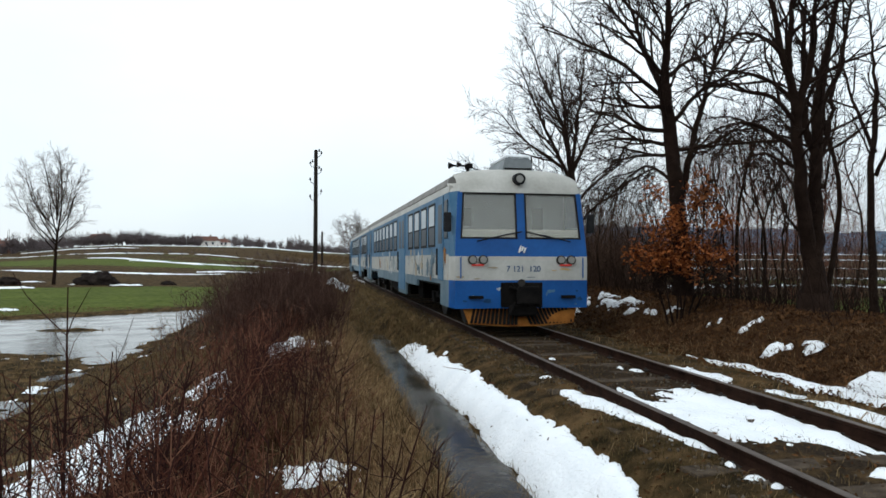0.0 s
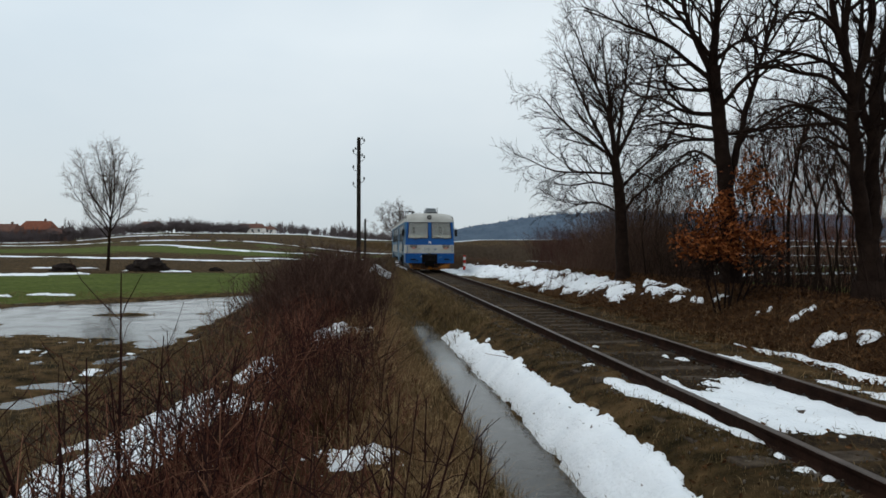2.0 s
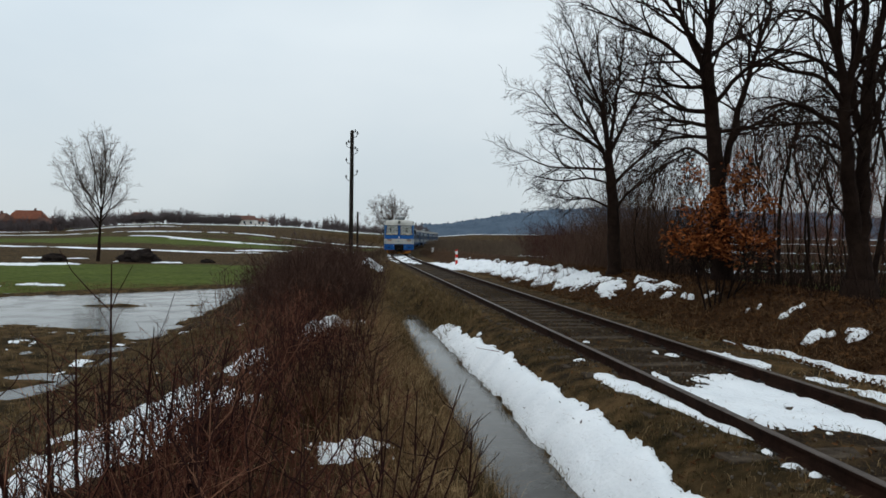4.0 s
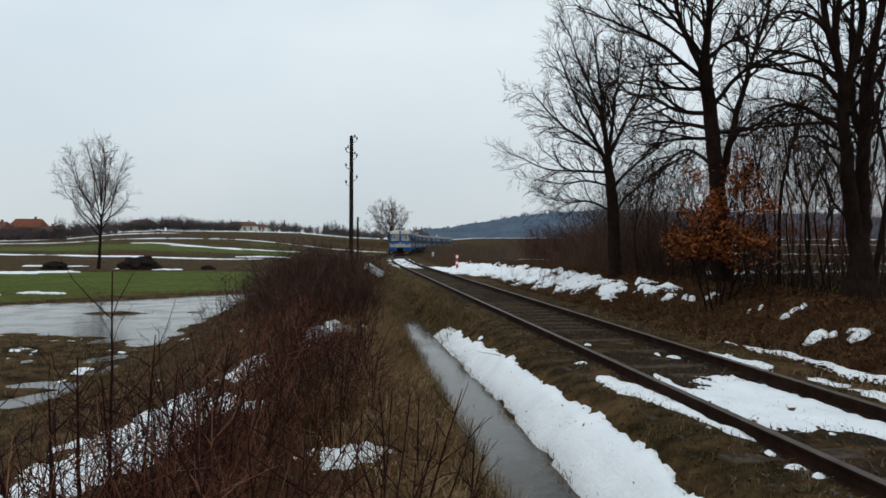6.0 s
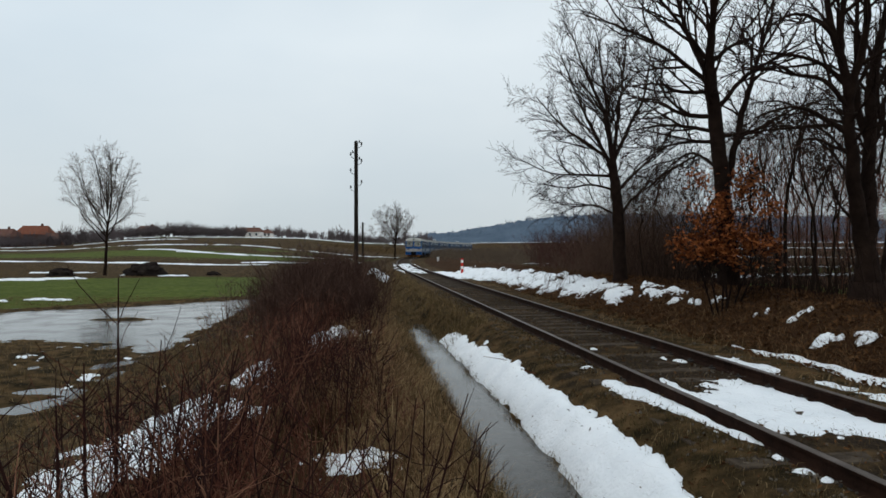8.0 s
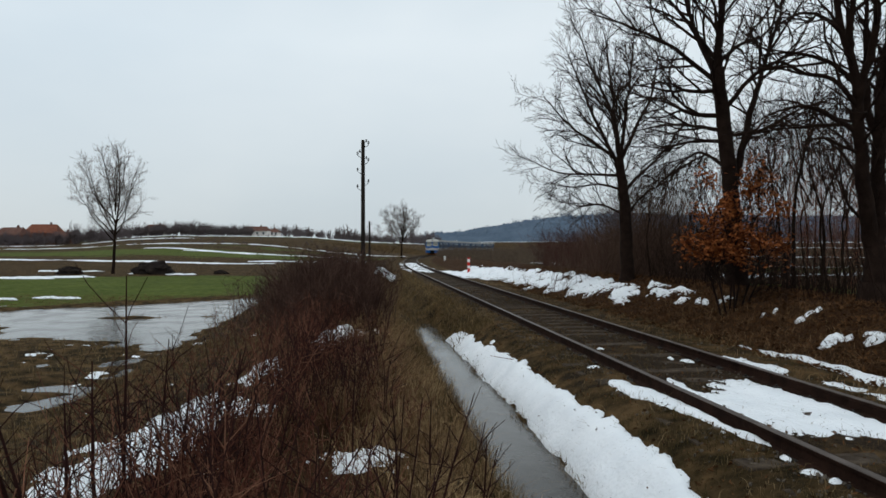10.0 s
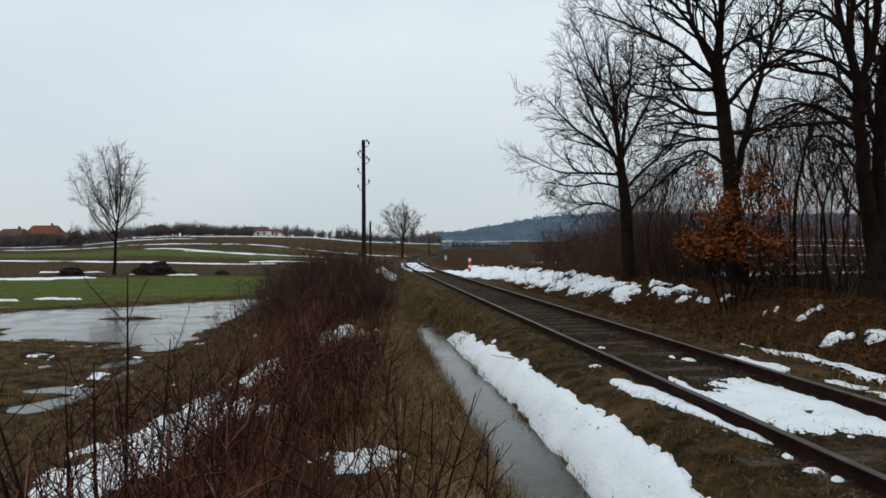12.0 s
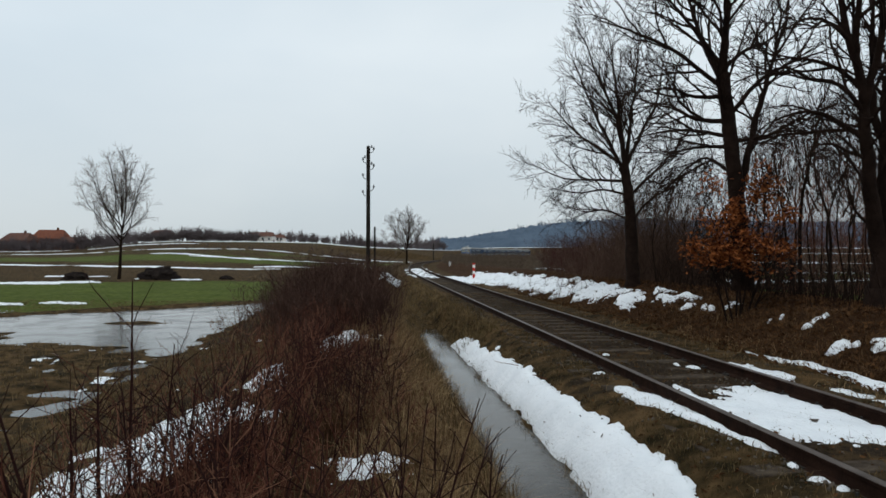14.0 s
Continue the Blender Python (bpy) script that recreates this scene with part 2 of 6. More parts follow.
def from_bm(name, bm, mat, smooth=False):
    me = bpy.data.meshes.new(name)
    bmesh.ops.recalc_face_normals(bm, faces=bm.faces)
    bm.to_mesh(me)
    bm.free()
    for m in (mat if isinstance(mat, (list, tuple)) else [mat]):
        me.materials.append(m)
    if smooth:
        me.polygons.foreach_set("use_smooth", [True] * len(me.polygons))
    return me


def part(name, bm, mat, parent, label="", smooth=False):
    """Links a bmesh (or a finished mesh) as one mesh object under a thing or a part."""
    me = bm if isinstance(bm, bpy.types.Mesh) else from_bm(name, bm, mat, smooth)
    ob = new(name, me)
    ob.parent = parent
    return tagged(ob, label) if label else ob


def thing(name, label, category, m=None, group="", kind=""):
    ob = new(name)
    ob.empty_display_size = 0.2
    if m is not None:
        ob.matrix_basis = m
    return tagged(ob, label, category, group, kind)


def box(bm, x0, x1, y0, y1, z0, z1, bevel=0.0):
    r = bmesh.ops.create_cube(bm, size=1, matrix=Matrix.LocRotScale(((x0 + x1) / 2, (y0 + y1) / 2, (z0 + z1) / 2), None, (x1 - x0, y1 - y0, z1 - z0)))
    if bevel:
        es = {e for v in r["verts"] for e in v.link_edges}
        bmesh.ops.bevel(bm, geom=list(es), offset=bevel, segments=2, affect="EDGES", profile=0.5)
    return bm


def tube(bm, p, q, r0, r1=None, sides=10):
    p, q = Vector(p), Vector(q)
    d = q - p
    m = Matrix.Translation((p + q) / 2) @ d.to_track_quat("Z", "Y").to_matrix().to_4x4()
    bmesh.ops.create_cone(bm, cap_ends=True, segments=sides, radius1=r0, radius2=r0 if r1 is None else r1, depth=d.length, matrix=m)
    return bm


# ================= the lie of the land =================
BEND_Y, BEND_R = 45.0, 520.0


def track_x(y):
    """x of the track's middle; straight, then bending to the right."""
    y = min(y, 330.0)
    return 4.04 - 0.113 * y + (max(0.0, y - BEND_Y) ** 2) / (2 * BEND_R)


def track_slope(y):
    return -0.113 + max(0.0, min(y, 330.0) - BEND_Y) / BEND_R


def sm(a, b, x):
    t = min(1.0, max(0.0, (x - a) / (b - a)))
    return t * t * (3 - 2 * t)


PROFILE = [(-3000, -1.12), (-16, -1.12), (-9.0, -1.10), (-7.2, -0.80), (-5.4, -0.36), (-3.7, -0.30), (-3.2, -0.48), (-2.78, -0.74), (-2.55, -0.92),
           (-2.25, -0.92), (-2.02, -0.72), (-1.75, -0.44), (-1.42, -0.22), (-1.15, -0.14), (-0.86, -0.122), (-0.66, -0.156), (0.66, -0.156), (0.86, -0.122), (1.15, -0.14), (1.5, -0.22), (2.45, -0.24), (2.7, -0.15), (3.3, 0.17),
           (3.8, 0.40), (4.4, 0.50), (6.5, 0.42), (10, 0.05), (18, -0.35), (40, -0.5), (3000, -0.5)]
P_U, P_Z = [p[0] for p in PROFILE], [p[1] for p in PROFILE]
WATER_DITCH, WATER_FIELD = -0.73, -1.10
# how steeply the far fields rise, by bearing (x over y): a broad swell, lower by the village and by the track
RIDGE_B = [-0.80, -0.59, -0.53, -0.45, -0.39, -0.27, -0.19, -0.12, -0.06, 0.005, 0.06, 0.18, 0.75]
RIDGE_A = [0.0055, 0.0055, 0.0075, 0.0155, 0.018, 0.0172, 0.0155, 0.0095, 0.0065, 0.0045, 0.009, 0.009, 0.0085]


def shore(x):
    """y of the far edge of the flooded hollow, which runs aslant."""
    return min(36.0, max(23.5, 35.6 + 0.95 * (x + 10.2)))




def near_shore(x):
    return min(23.5, max(17.0, 18.0 - 0.75 * (x + 8.0)))


def ground_z(u, y):
    """Height of the ground u metres to the right of the track's middle, y metres ahead."""
    x = track_x(y) + u
    ditch = sm(-1.5, -1.9, u) * (1 - sm(-3.2, -3.6, u))
    z = float(np.interp(u + ditch * (0.12 * noise.noise((y * 0.7, 21, 0)) + 0.03 * noise.noise((y * 2.3, 22, 0)) * (1 - sm(13, 18, y))), P_U, P_Z))
    z += ditch * 0.34 * sm(17.5, 22.0, y + 1.5 * noise.noise((x * 1.1, y * 0.9, 23)))
    near = 1 - sm(60, 200, math.hypot(x, y))
    out = sm(1.3, 2.4, abs(u))
    z += near * (0.03 + 0.04 * out) * noise.noise((x * 1.3, y * 1.3, 0)) + near * 0.02 * noise.noise((x * 5, y * 5, 3))
    slope = sm(2.6, 3.1, u) * (1 - sm(4.4, 5.6, u)) * near
    z += slope * (0.09 * noise.noise((x * 1.7, y * 1.5, 14)) + 0.05 * noise.noise((x * 4.1, y * 3.7, 15)))
    wide = sm(8, 25, abs(u))
    z += wide * 0.16 * noise.noise((x * 0.13, y * 0.16, 7)) * (1 if u < 0 else 1.6)
    # the flooded hollow left of the bank
    if u < 0:
        z += sm(-8.6, -11, u) * (0.11 * sm(-1.0, 0.8, y - shore(x)) + 0.055 * (1 - sm(near_shore(x) - 1.2, near_shore(x) + 1.2, y)) + 0.09 * noise.noise((x * 0.22, y * 0.55, 11)) * (1 - 0.6 * sm(-4, 0, y - shore(x))) - 0.09 * sm(near_shore(x) - 1.0, near_shore(x) + 2.0, y) * (1 - sm(-1.5, 0.5, y - shore(x))))
        z += sm(-8.6, -10.5, u) * sm(17, 20, y) * (1 - sm(30, 33, y)) * (0.05 * noise.noise((x * 0.5, y * 1.3, 31)) + 0.03 * noise.noise((x * 1.1, y * 2.4, 32)) + 0.13 * (1 + noise.noise((x * 1.3, y * 2.0, 33))) * math.exp(-((x + 11.8) / 2.2) ** 2 - ((y - 25.6 - 0.1 * (x + 12)) / 0.5) ** 2))
    far = max(sm(14, 70, abs(u)) if y < 250 else sm(10, 40, abs(u)), sm(320, 380, y))
    if y > 110:
        ridge = float(np.interp(x / y, RIDGE_B, RIDGE_A))
        z += far * ((EYE_Z + 300 * ridge - z) * min(1.0, (y - 110) / 190) + ridge * max(0.0, min(y, 480) - 300))
    z += 0.25 * far * sm(80, 200, y) * noise.noise((x * 0.02, y * 0.03, 5))
    if y > 480:
        z -= (y - 480) * 0.004
    return z


def aside(b, y):
    """x of a place y metres ahead, on the bearing b (784 is straight ahead, a radian is 1230)."""
    return (b - 784) / 1230 * y


def at(u, y):
    return (track_x(y) + u, y, ground_z(u, y))


def steps(*bands):
    out = []
    for a, b, d in bands:
        out += list(np.arange(a, b, d))
    return out + [bands[-1][1]]


def build_ground():
    us = steps((-2500, -500, 400), (-500, -120, 12), (-120, -30, 3.0), (-30, -9, 0.35), (-9, -4.0, 0.3), (-4.0, 8, 0.11), (8, 30, 1.1), (30, 150, 6), (150, 600, 20), (600, 2500, 380))
    ys = steps((-300, -20, 40), (-20, 2, 2.0), (2, 20, 0.22), (20, 45, 0.5), (45, 130, 1.4), (130, 340, 3.5), (340, 520, 9), (520, 4000, 350))
    nu, verts, moss, turf, dead = len(us), [], [], [], []
    for y in ys:
        for u in us:
            x, _, z = at(u, y)
            verts.append((x, y, z))
            n1 = noise.noise((x * 0.4, y * 0.4, 2))
            mo = 0.75 + 0.35 * n1 if abs(u) < 3.0 else 0.55 + 0.4 * n1
            if abs(u) < 0.75:
                mo = 0.28 + 0.5 * n1
            tu = 0.0
            if u < -9:
                band = noise.noise((y * 0.045 + x * 0.004, 4.2, 0.5))
                tu = sm(0.6, 2.6, y - shore(x) + 0.8 * n1) * (1 - sm(60, 63, y)) + sm(106, 114, y) * (0.12 + 0.62 * sm(-0.2, 0.15, band + 0.3 * n1)) * (1 - sm(190, 250, y) * sm(-0.08, 0.0, x / y))
                mo = 0.75 + 0.4 * n1
            if u > 8:
                tu = (1 - sm(55, 85, y)) * sm(0.0, 0.2, noise.noise((y * 0.06, x * 0.01, 9)))
            de = sm(2.3, 2.9, u) * (1 - sm(7, 12, u)) + sm(-3.3, -4.0, u) * (1 - sm(-5.8, -7.0, u)) * 0.75
            moss.append(mo), turf.append(tu), dead.append(de)
    faces = [(r * nu + c, r * nu + c + 1, (r + 1) * nu + c + 1, (r + 1) * nu + c) for r in range(len(ys) - 1) for c in range(nu - 1)]
    me = mesh_from("ground", verts, faces, M_GROUND, smooth=True)
    for name, vals in (("moss", moss), ("turf", turf), ("dead", dead)):
        me.attributes.new(name, "FLOAT", "POINT").data.foreach_set("value", vals)
    tagged(new("ground", me), "wet winter ground with moss, turf and dead leaves", "ground", kind="structure")


build_ground()


def water_sheet(name, u0, u1, y0, y1, z, label):
    ys = list(np.linspace(y0, y1, 40))
    verts = [(track_x(y) + u, y, z) for y in ys for u in (u0, u1)]
    faces = [(2 * k, 2 * k + 1, 2 * k + 3, 2 * k + 2) for k in range(len(ys) - 1)]
    tagged(new(name, mesh_from(name, verts, faces, M_WATER)), label, "water", kind="structure")


water_sheet("water", -3.1, -1.9, -18, 26, WATER_DITCH, "narrow drainage ditch filled with still meltwater")
water_sheet("water", -90, -8.5, 10, 40, WATER_FIELD, "shallow meltwater flooding the low field")

# ================= snow =================


def snow(u0, u1, y0, y1, du, dy, field, thick, label, name="snow_patch", base=None, joined=False):
    """A patch of old snow: where field(u, y) is above nought it lies on the ground, thickest in its middle."""
    us, ys = np.arange(u0, u1 + du / 2, du), np.arange(y0, y1 + dy / 2, dy)
    verts, live = [], []
    for y in ys:
        for u in us:
            f = field(u, y)
            x, _, z = at(u, y)
            if base is not None:
                z = base(u, y, z)
            d = thick * (1 - math.exp(-3.0 * f)) if f > 0 else max(-0.06, 0.35 * f)
            d += (0.026 * noise.noise((x * 2.6, y * 2.6, 1)) + 0.014 * noise.noise((x * 7, y * 7, 1)) + 0.007 * noise.noise((x * 17, y * 17, 1))) * (f > 0.05) * min(1, thick * 12)
            verts.append((x, y, z + d))
            live.append(f > -0.16)
    n = len(us)
    faces = []
    for r in range(len(ys) - 1):
        for c in range(n - 1):
            q = (r * n + c, r * n + c + 1, (r + 1) * n + c + 1, (r + 1) * n + c)
            if any(live[k] for k in q):
                faces.append(q)
    if not faces:
        return
    if joined:
        lots = [faces]
    else:
        home = {}

        def root(k):
            while home.setdefault(k, k) != k:
                home[k] = home[home[k]]
                k = home[k]
            return k

        for q in faces:
            for k in q[1:]:
                home[root(k)] = root(q[0])
        heaps = {}
        for q in faces:
            heaps.setdefault(root(q[0]), []).append(q)
        lots = [h for h in heaps.values() if len(h) > 5]
    for lot in lots:
        used = sorted({k for q in lot for k in q})
        back = {k: i for i, k in enumerate(used)}
        me = mesh_from(name, [verts[k] for k in used], [[back[k] for k in q] for q in lot], M_SNOW, smooth=True)
        tagged(new(name, me), label, "snow", group="" if joined else "old snow patches", kind="stuff" if joined else "")


def rough_edge(x, y, seed, s=2.2, a=0.35):
    return a * (noise.noise((x * s, y * s, seed)) + 0.6 * noise.noise((x * s * 3, y * s * 3, seed)) + 0.4 * noise.noise((x * s * 8, y * s * 8, seed)))


def oval(uc, yc, ru, ry, seed, a=0.45, s=2.0):
    def f(u, y):
        return 1 - math.hypot((u - uc) / ru, (y - yc) / ry) + rough_edge(u, y * 0.8, seed, s, a)
    return f


# ================= track =================
GAUGE = 0.7525          # middle of a rail head from the middle of the track


def build_track():
    track = thing("railway_track", "single old railway track with rusty rails on worn sleepers", "track", kind="structure")
    ys = list(np.arange(-12, 60, 2.0)) + list(np.arange(60, 331, 3.0))
    prof = [(-0.070, -0.150), (0.070, -0.150), (0.070, -0.138), (0.012, -0.118), (0.010, -0.040), (0.034, -0.030), (0.036, -0.006), (0.028, 0.0),
            (-0.028, 0.0), (-0.036, -0.006), (-0.034, -0.030), (-0.010, -0.040), (-0.012, -0.118), (-0.070, -0.138)]
    n = len(prof)
    for side in (-1, 1):
        verts, faces = [], []
        for y in ys:
            s = track_slope(y)
            c = 1 / math.hypot(1, s)
            for a, z in prof:
                o = side * GAUGE + a
                verts.append((track_x(y) + o * c, y - o * s * c, z))
        for k in range(len(ys) - 1):
            for j in range(n):
                faces.append((k * n + j, k * n + (j + 1) % n, (k + 1) * n + (j + 1) % n, (k + 1) * n + j))
        me = mesh_from("rail", verts, faces, M_RAIL_SIDE)
        me.materials.append(M_RAIL_TOP)
        for p in me.polygons:
            if p.index % n in (7, 6, 8):
                p.material_index = 1
        part("rail", me, None, track)
    # sleepers, four worn shapes shared by all
    shapes = []
    rng = random.Random(4)
    for k in range(4):
        bm = bmesh.new()
        box(bm, -1.25, 1.25, -0.125, 0.125, -0.30, -0.142, 0.018)
        bmesh.ops.subdivide_edges(bm, edges=[e for e in bm.edges if abs(e.verts[0].co.x - e.verts[1].co.x) > 1], cuts=7)
        for v in bm.verts:
            v.co.z += 0.016 * noise.noise((v.co.x * 3, v.co.y * 9, k * 5.0)) - 0.006 * rng.random()
            v.co.y += 0.02 * noise.noise((v.co.x * 2, v.co.z * 9, k * 7.0 + 2))
        shapes.append(from_bm("sleeper", bm, M_SLEEPER))
    y, rows = -3.0, []
    while y < 170:
        ob = part("sleeper", shapes[rng.randrange(4)], None, track)
        a = math.degrees(math.atan2(-track_slope(y), 1))
        ob.matrix_basis = pose(track_x(y) + rng.uniform(-0.04, 0.04), y, rng.uniform(-0.02, 0.006), rng.uniform(-1, 1), rng.uniform(-0.6, 0.6), a + rng.uniform(-1.5, 1.5) + rng.choice((0, 180)))
        if y < 30:
            rows.append((y, a))
        y += rng.uniform(0.60, 0.68) if y < 110 else 0.66
    # fastenings of the nearer sleepers
    bm = bmesh.new()
    box(bm, -0.10, 0.10, -0.06, 0.06, -0.145, -0.128, 0.004)
    for sx in (-0.085, 0.085):
        tube(bm, (sx, 0, -0.13), (sx, 0, -0.10), 0.014, 0.012, 6)
    clip = from_bm("fastening", bm, M_IRON)
    for y, a in rows:
        for side in (-1, 1):
            ob = part("fastening", clip, None, track)
            ob.matrix_basis = pose(track_x(y) + side * GAUGE, y + side * GAUGE * math.tan(radians(a)), 0, 0, 0, a)
    return track


build_track()


def build_ballast():
    """Loose stones sunk between the sleepers and beside the rails."""
    rng = random.Random(8)
    verts, faces = [], []
    ico = bmesh.new()
    bmesh.ops.create_icosphere(ico, subdivisions=1, radius=1)
    base, tri = [v.co.copy() for v in ico.verts], [[v.index for v in f.verts] for f in ico.faces]
    ico.free()
    for k in range(5200):
        y = 2.5 + 38 * rng.random() ** 1.8
        u = rng.choice((rng.uniform(-1.1, 1.6), rng.gauss(0.95, 0.25), rng.gauss(-0.95, 0.2), rng.uniform(1.0, 2.3)))
        r = rng.uniform(0.007, 0.022)
        x, _, z = at(u, y)
        turn = Euler((rng.random() * 6, rng.random() * 6, rng.random() * 6)).to_matrix()
        o = len(verts)
        for b in base:
            v = turn @ Vector((b.x * r * rng.uniform(0.8, 1.3), b.y * r, b.z * r * 0.6))
            verts.append((x + v.x, y + v.y, z + v.z + r * 0.2))
        faces += [[o + i for i in t] for t in tri]
    tagged(new("ballast_stones", mesh_from("ballast_stones", verts, faces, M_STONE)), "scattered grey ballast stones sunk in mossy earth", "gravel", kind="stuff")


build_ballast()

# ================= train =================
CAR, PITCH = 20.75, 21.15


def prism(bm, outline, y0, y1):
    """A flat outline in x and z pushed along y."""
    a = [bm.verts.new((x, y0, z)) for x, z in outline]
    b = [bm.verts.new((x, y1, z)) for x, z in outline]
    bm.faces.new(a)
    bm.faces.new(b[::-1])
    for k in range(len(a)):
        j = (k + 1) % len(a)
        bm.faces.new((a[j], a[k], b[k], b[j]))
    return bm


def slab(bm, pts, back):
    """A panel whose front corners are given and which is as thick as the vector back."""
    a = [bm.verts.new(p) for p in pts]
    b = [bm.verts.new(Vector(p) + Vector(back)) for p in pts]
    bm.faces.new(a)
    bm.faces.new(b[::-1])
    for k in range(len(a)):
        j = (k + 1) % len(a)
        bm.faces.new((a[j], a[k], b[k], b[j]))
    return bm


def roof_line(half, z0, z1, n=14):
    return [(half * math.cos(math.pi * k / n) * (1 if k not in (0, n) else 1), z0 + (z1 - z0) * math.sin(math.pi * k / n) ** 0.6) for k in range(n + 1)]


def lettering(name, text, size, mat, parent, m, label):
    cu = bpy.data.curves.new(name, "FONT")
    cu.body, cu.size, cu.extrude, cu.align_x = text, size, 0.003, "CENTER"
    tmp = bpy.data.objects.new(name, cu)
    me = bpy.data.meshes.new_from_object(tmp)
    bpy.data.objects.remove(tmp)
    me.materials.clear()
    me.materials.append(mat)
    ob = part(name, me, None, parent, label)
    ob.matrix_basis = m
    return ob


def face_y(z):
    """How far the cab's front leans back at a height."""
    return 0.0 if z < 1.5 else (z - 1.5) * 0.13


def build_car(cab, unit):
    label = "blue and white diesel railcar with weathered graffiti sides" if cab else "blue and white railcar trailer coach"
    car = thing("railcar", label, "train", group="cars of the train")
    W = 1.45
    y0 = 0.45 if cab else 0.05
    # sides in their painted bands; right flank's deeper blue and grey also hold shade
    for sx in (-1, 1):
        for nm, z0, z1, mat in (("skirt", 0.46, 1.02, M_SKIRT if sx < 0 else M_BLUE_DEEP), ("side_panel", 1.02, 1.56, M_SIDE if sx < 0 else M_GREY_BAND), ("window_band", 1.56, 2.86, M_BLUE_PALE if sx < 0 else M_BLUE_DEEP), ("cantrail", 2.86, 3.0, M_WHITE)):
            bm = bmesh.new()
            xi, xo = sorted((sx * (W - 0.06), sx * W))
            if nm == "skirt":      # the skirt is cut away over the bogies
                for a, b, zb in ((y0, 1.4, 0.46), (1.4, 4.9, 0.92), (4.9, 7.2, 0.75), (7.2, 9.0, 0.40), (9.0, 16.4, 0.70), (16.4, 19.9, 0.92), (19.9, CAR, 0.46)):
                    box(bm, xi, xo, a, b, zb, z1)
            else:
                box(bm, xi, xo, y0, CAR, z0 + 0.001, z1)
            part(nm, bm, mat, car)
        # windows, doors
        for k, yw in enumerate([2.55, 3.75, 4.95, 6.15, 9.9, 11.2, 12.5, 13.8, 15.1, 16.4, 17.7]):
            bm = bmesh.new()
            a, b = sorted((sx * (W - 0.01), sx * (W + 0.014)))
            for q in ((yw - 0.46, yw + 0.46, 1.74, 1.80), (yw - 0.46, yw + 0.46, 2.70, 2.76), (yw - 0.46, yw - 0.41, 1.80, 2.70), (yw + 0.41, yw + 0.46, 1.80, 2.70), (yw - 0.41, yw + 0.41, 2.201, 2.239)):
                box(bm, a, b, *q)
            win = part("side_window", bm, M_RUBBER, car)
            bm = bmesh.new()
            a, b = sorted((sx * (W - 0.02), sx * (W + 0.005)))
            box(bm, a, b, yw - 0.41, yw + 0.41, 1.80, 2.20)
            part("pane", bm, M_GLASS_SIDE, win)
            # upper pane is paler: reflected sky put into its colour
            bm = bmesh.new()
            box(bm, a, b, yw - 0.41, yw + 0.41, 2.24, 2.70)
            part("top_light", bm, M_GLASS_PALE, win)
        for yd, wd in ((1.35, 0.62), (8.1, 1.5), (19.9, 0.7)):
            bm = bmesh.new()
            a, b = sorted((sx * (W - 0.01), sx * (W + 0.022)))
            box(bm, a, b, yd - wd / 2, yd + wd / 2, 0.52 if wd > 1 else 1.0, 2.84, 0.008)
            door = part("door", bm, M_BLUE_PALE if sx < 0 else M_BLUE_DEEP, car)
            bm = bmesh.new()
            a, b = sorted((sx * (W + 0.01), sx * (W + 0.028)))
            for c in ((-0.36, 0.36) if wd > 1 else (0,)):
                box(bm, a, b, yd + c - 0.22, yd + c + 0.22, 1.8, 2.66, 0.006)
            part("pane", bm, M_GLASS_SIDE, door)
            bm = bmesh.new()
            a, b = sorted((sx * (W + 0.02), sx * (W + 0.06)))
            box(bm, a, b, yd + wd / 2 - 0.02, yd + wd / 2 + 0.015, 1.1, 1.7, 0.005)
            part("handrail", bm, M_IRON, door)
    bm = bmesh.new()
    prism(bm, [(-W + 0.05, 3.0)] + [(-x, z) for x, z in roof_line(W, 3.02, 3.38)] + [(W - 0.05, 3.0)], y0 + (0.19 if cab else 0.0), CAR)
    part("roof", bm, M_ROOF, car, smooth=False)
    bm = bmesh.new()
    box(bm, -W + 0.07, W - 0.07, y0 + 0.1, CAR - 0.02, 0.86, 0.96)
    part("floor_frame", bm, M_BLACK, car)
    bm = bmesh.new()
    box(bm, -W + 0.005, W - 0.005, CAR, CAR + 0.06, 0.5, 3.0)
    part("end_wall", bm, M_BLUE_PALE, car)
    bm = bmesh.new()
    box(bm, -0.5, 0.5, CAR + 0.06, CAR + 0.36, 0.9, 2.95, 0.04)
    part("gangway", bm, M_RUBBER, car)
    # underfloor gear and bogies
    for a, b, xs in ((8.2, 9.8, 1.15), (10.0, 12.4, 1.2), (12.8, 14.2, 1.1), (6.0, 7.0, 1.1)):
        bm = bmesh.new()
        box(bm, -xs, xs, a, b, 0.34, 0.86, 0.05)
        part("equipment_box", bm, M_BLACK, car)
    for yb in (3.1, 18.1):
        bm = bmesh.new()
        for sx in (-1, 1):
            box(bm, sx * 1.02 - 0.05, sx * 1.02 + 0.05, yb - 1.7, yb + 1.7, 0.48, 0.62, 0.02)
            for dy in (-1.2, 1.2):
                box(bm, sx * 1.04 - 0.08, sx * 1.04 + 0.08, yb + dy - 0.16, yb + dy + 0.16, 0.34, 0.60, 0.03)
            for dy in (-0.35, 0.35):
                tube(bm, (sx * 1.04, yb + dy, 0.56), (sx * 1.04, yb + dy, 0.86), 0.09, None, 8)
        box(bm, -1.0, 1.0, yb - 0.25, yb + 0.25, 0.5, 0.7, 0.02)
        bogie = part("bogie", bm, M_BLACK, car)
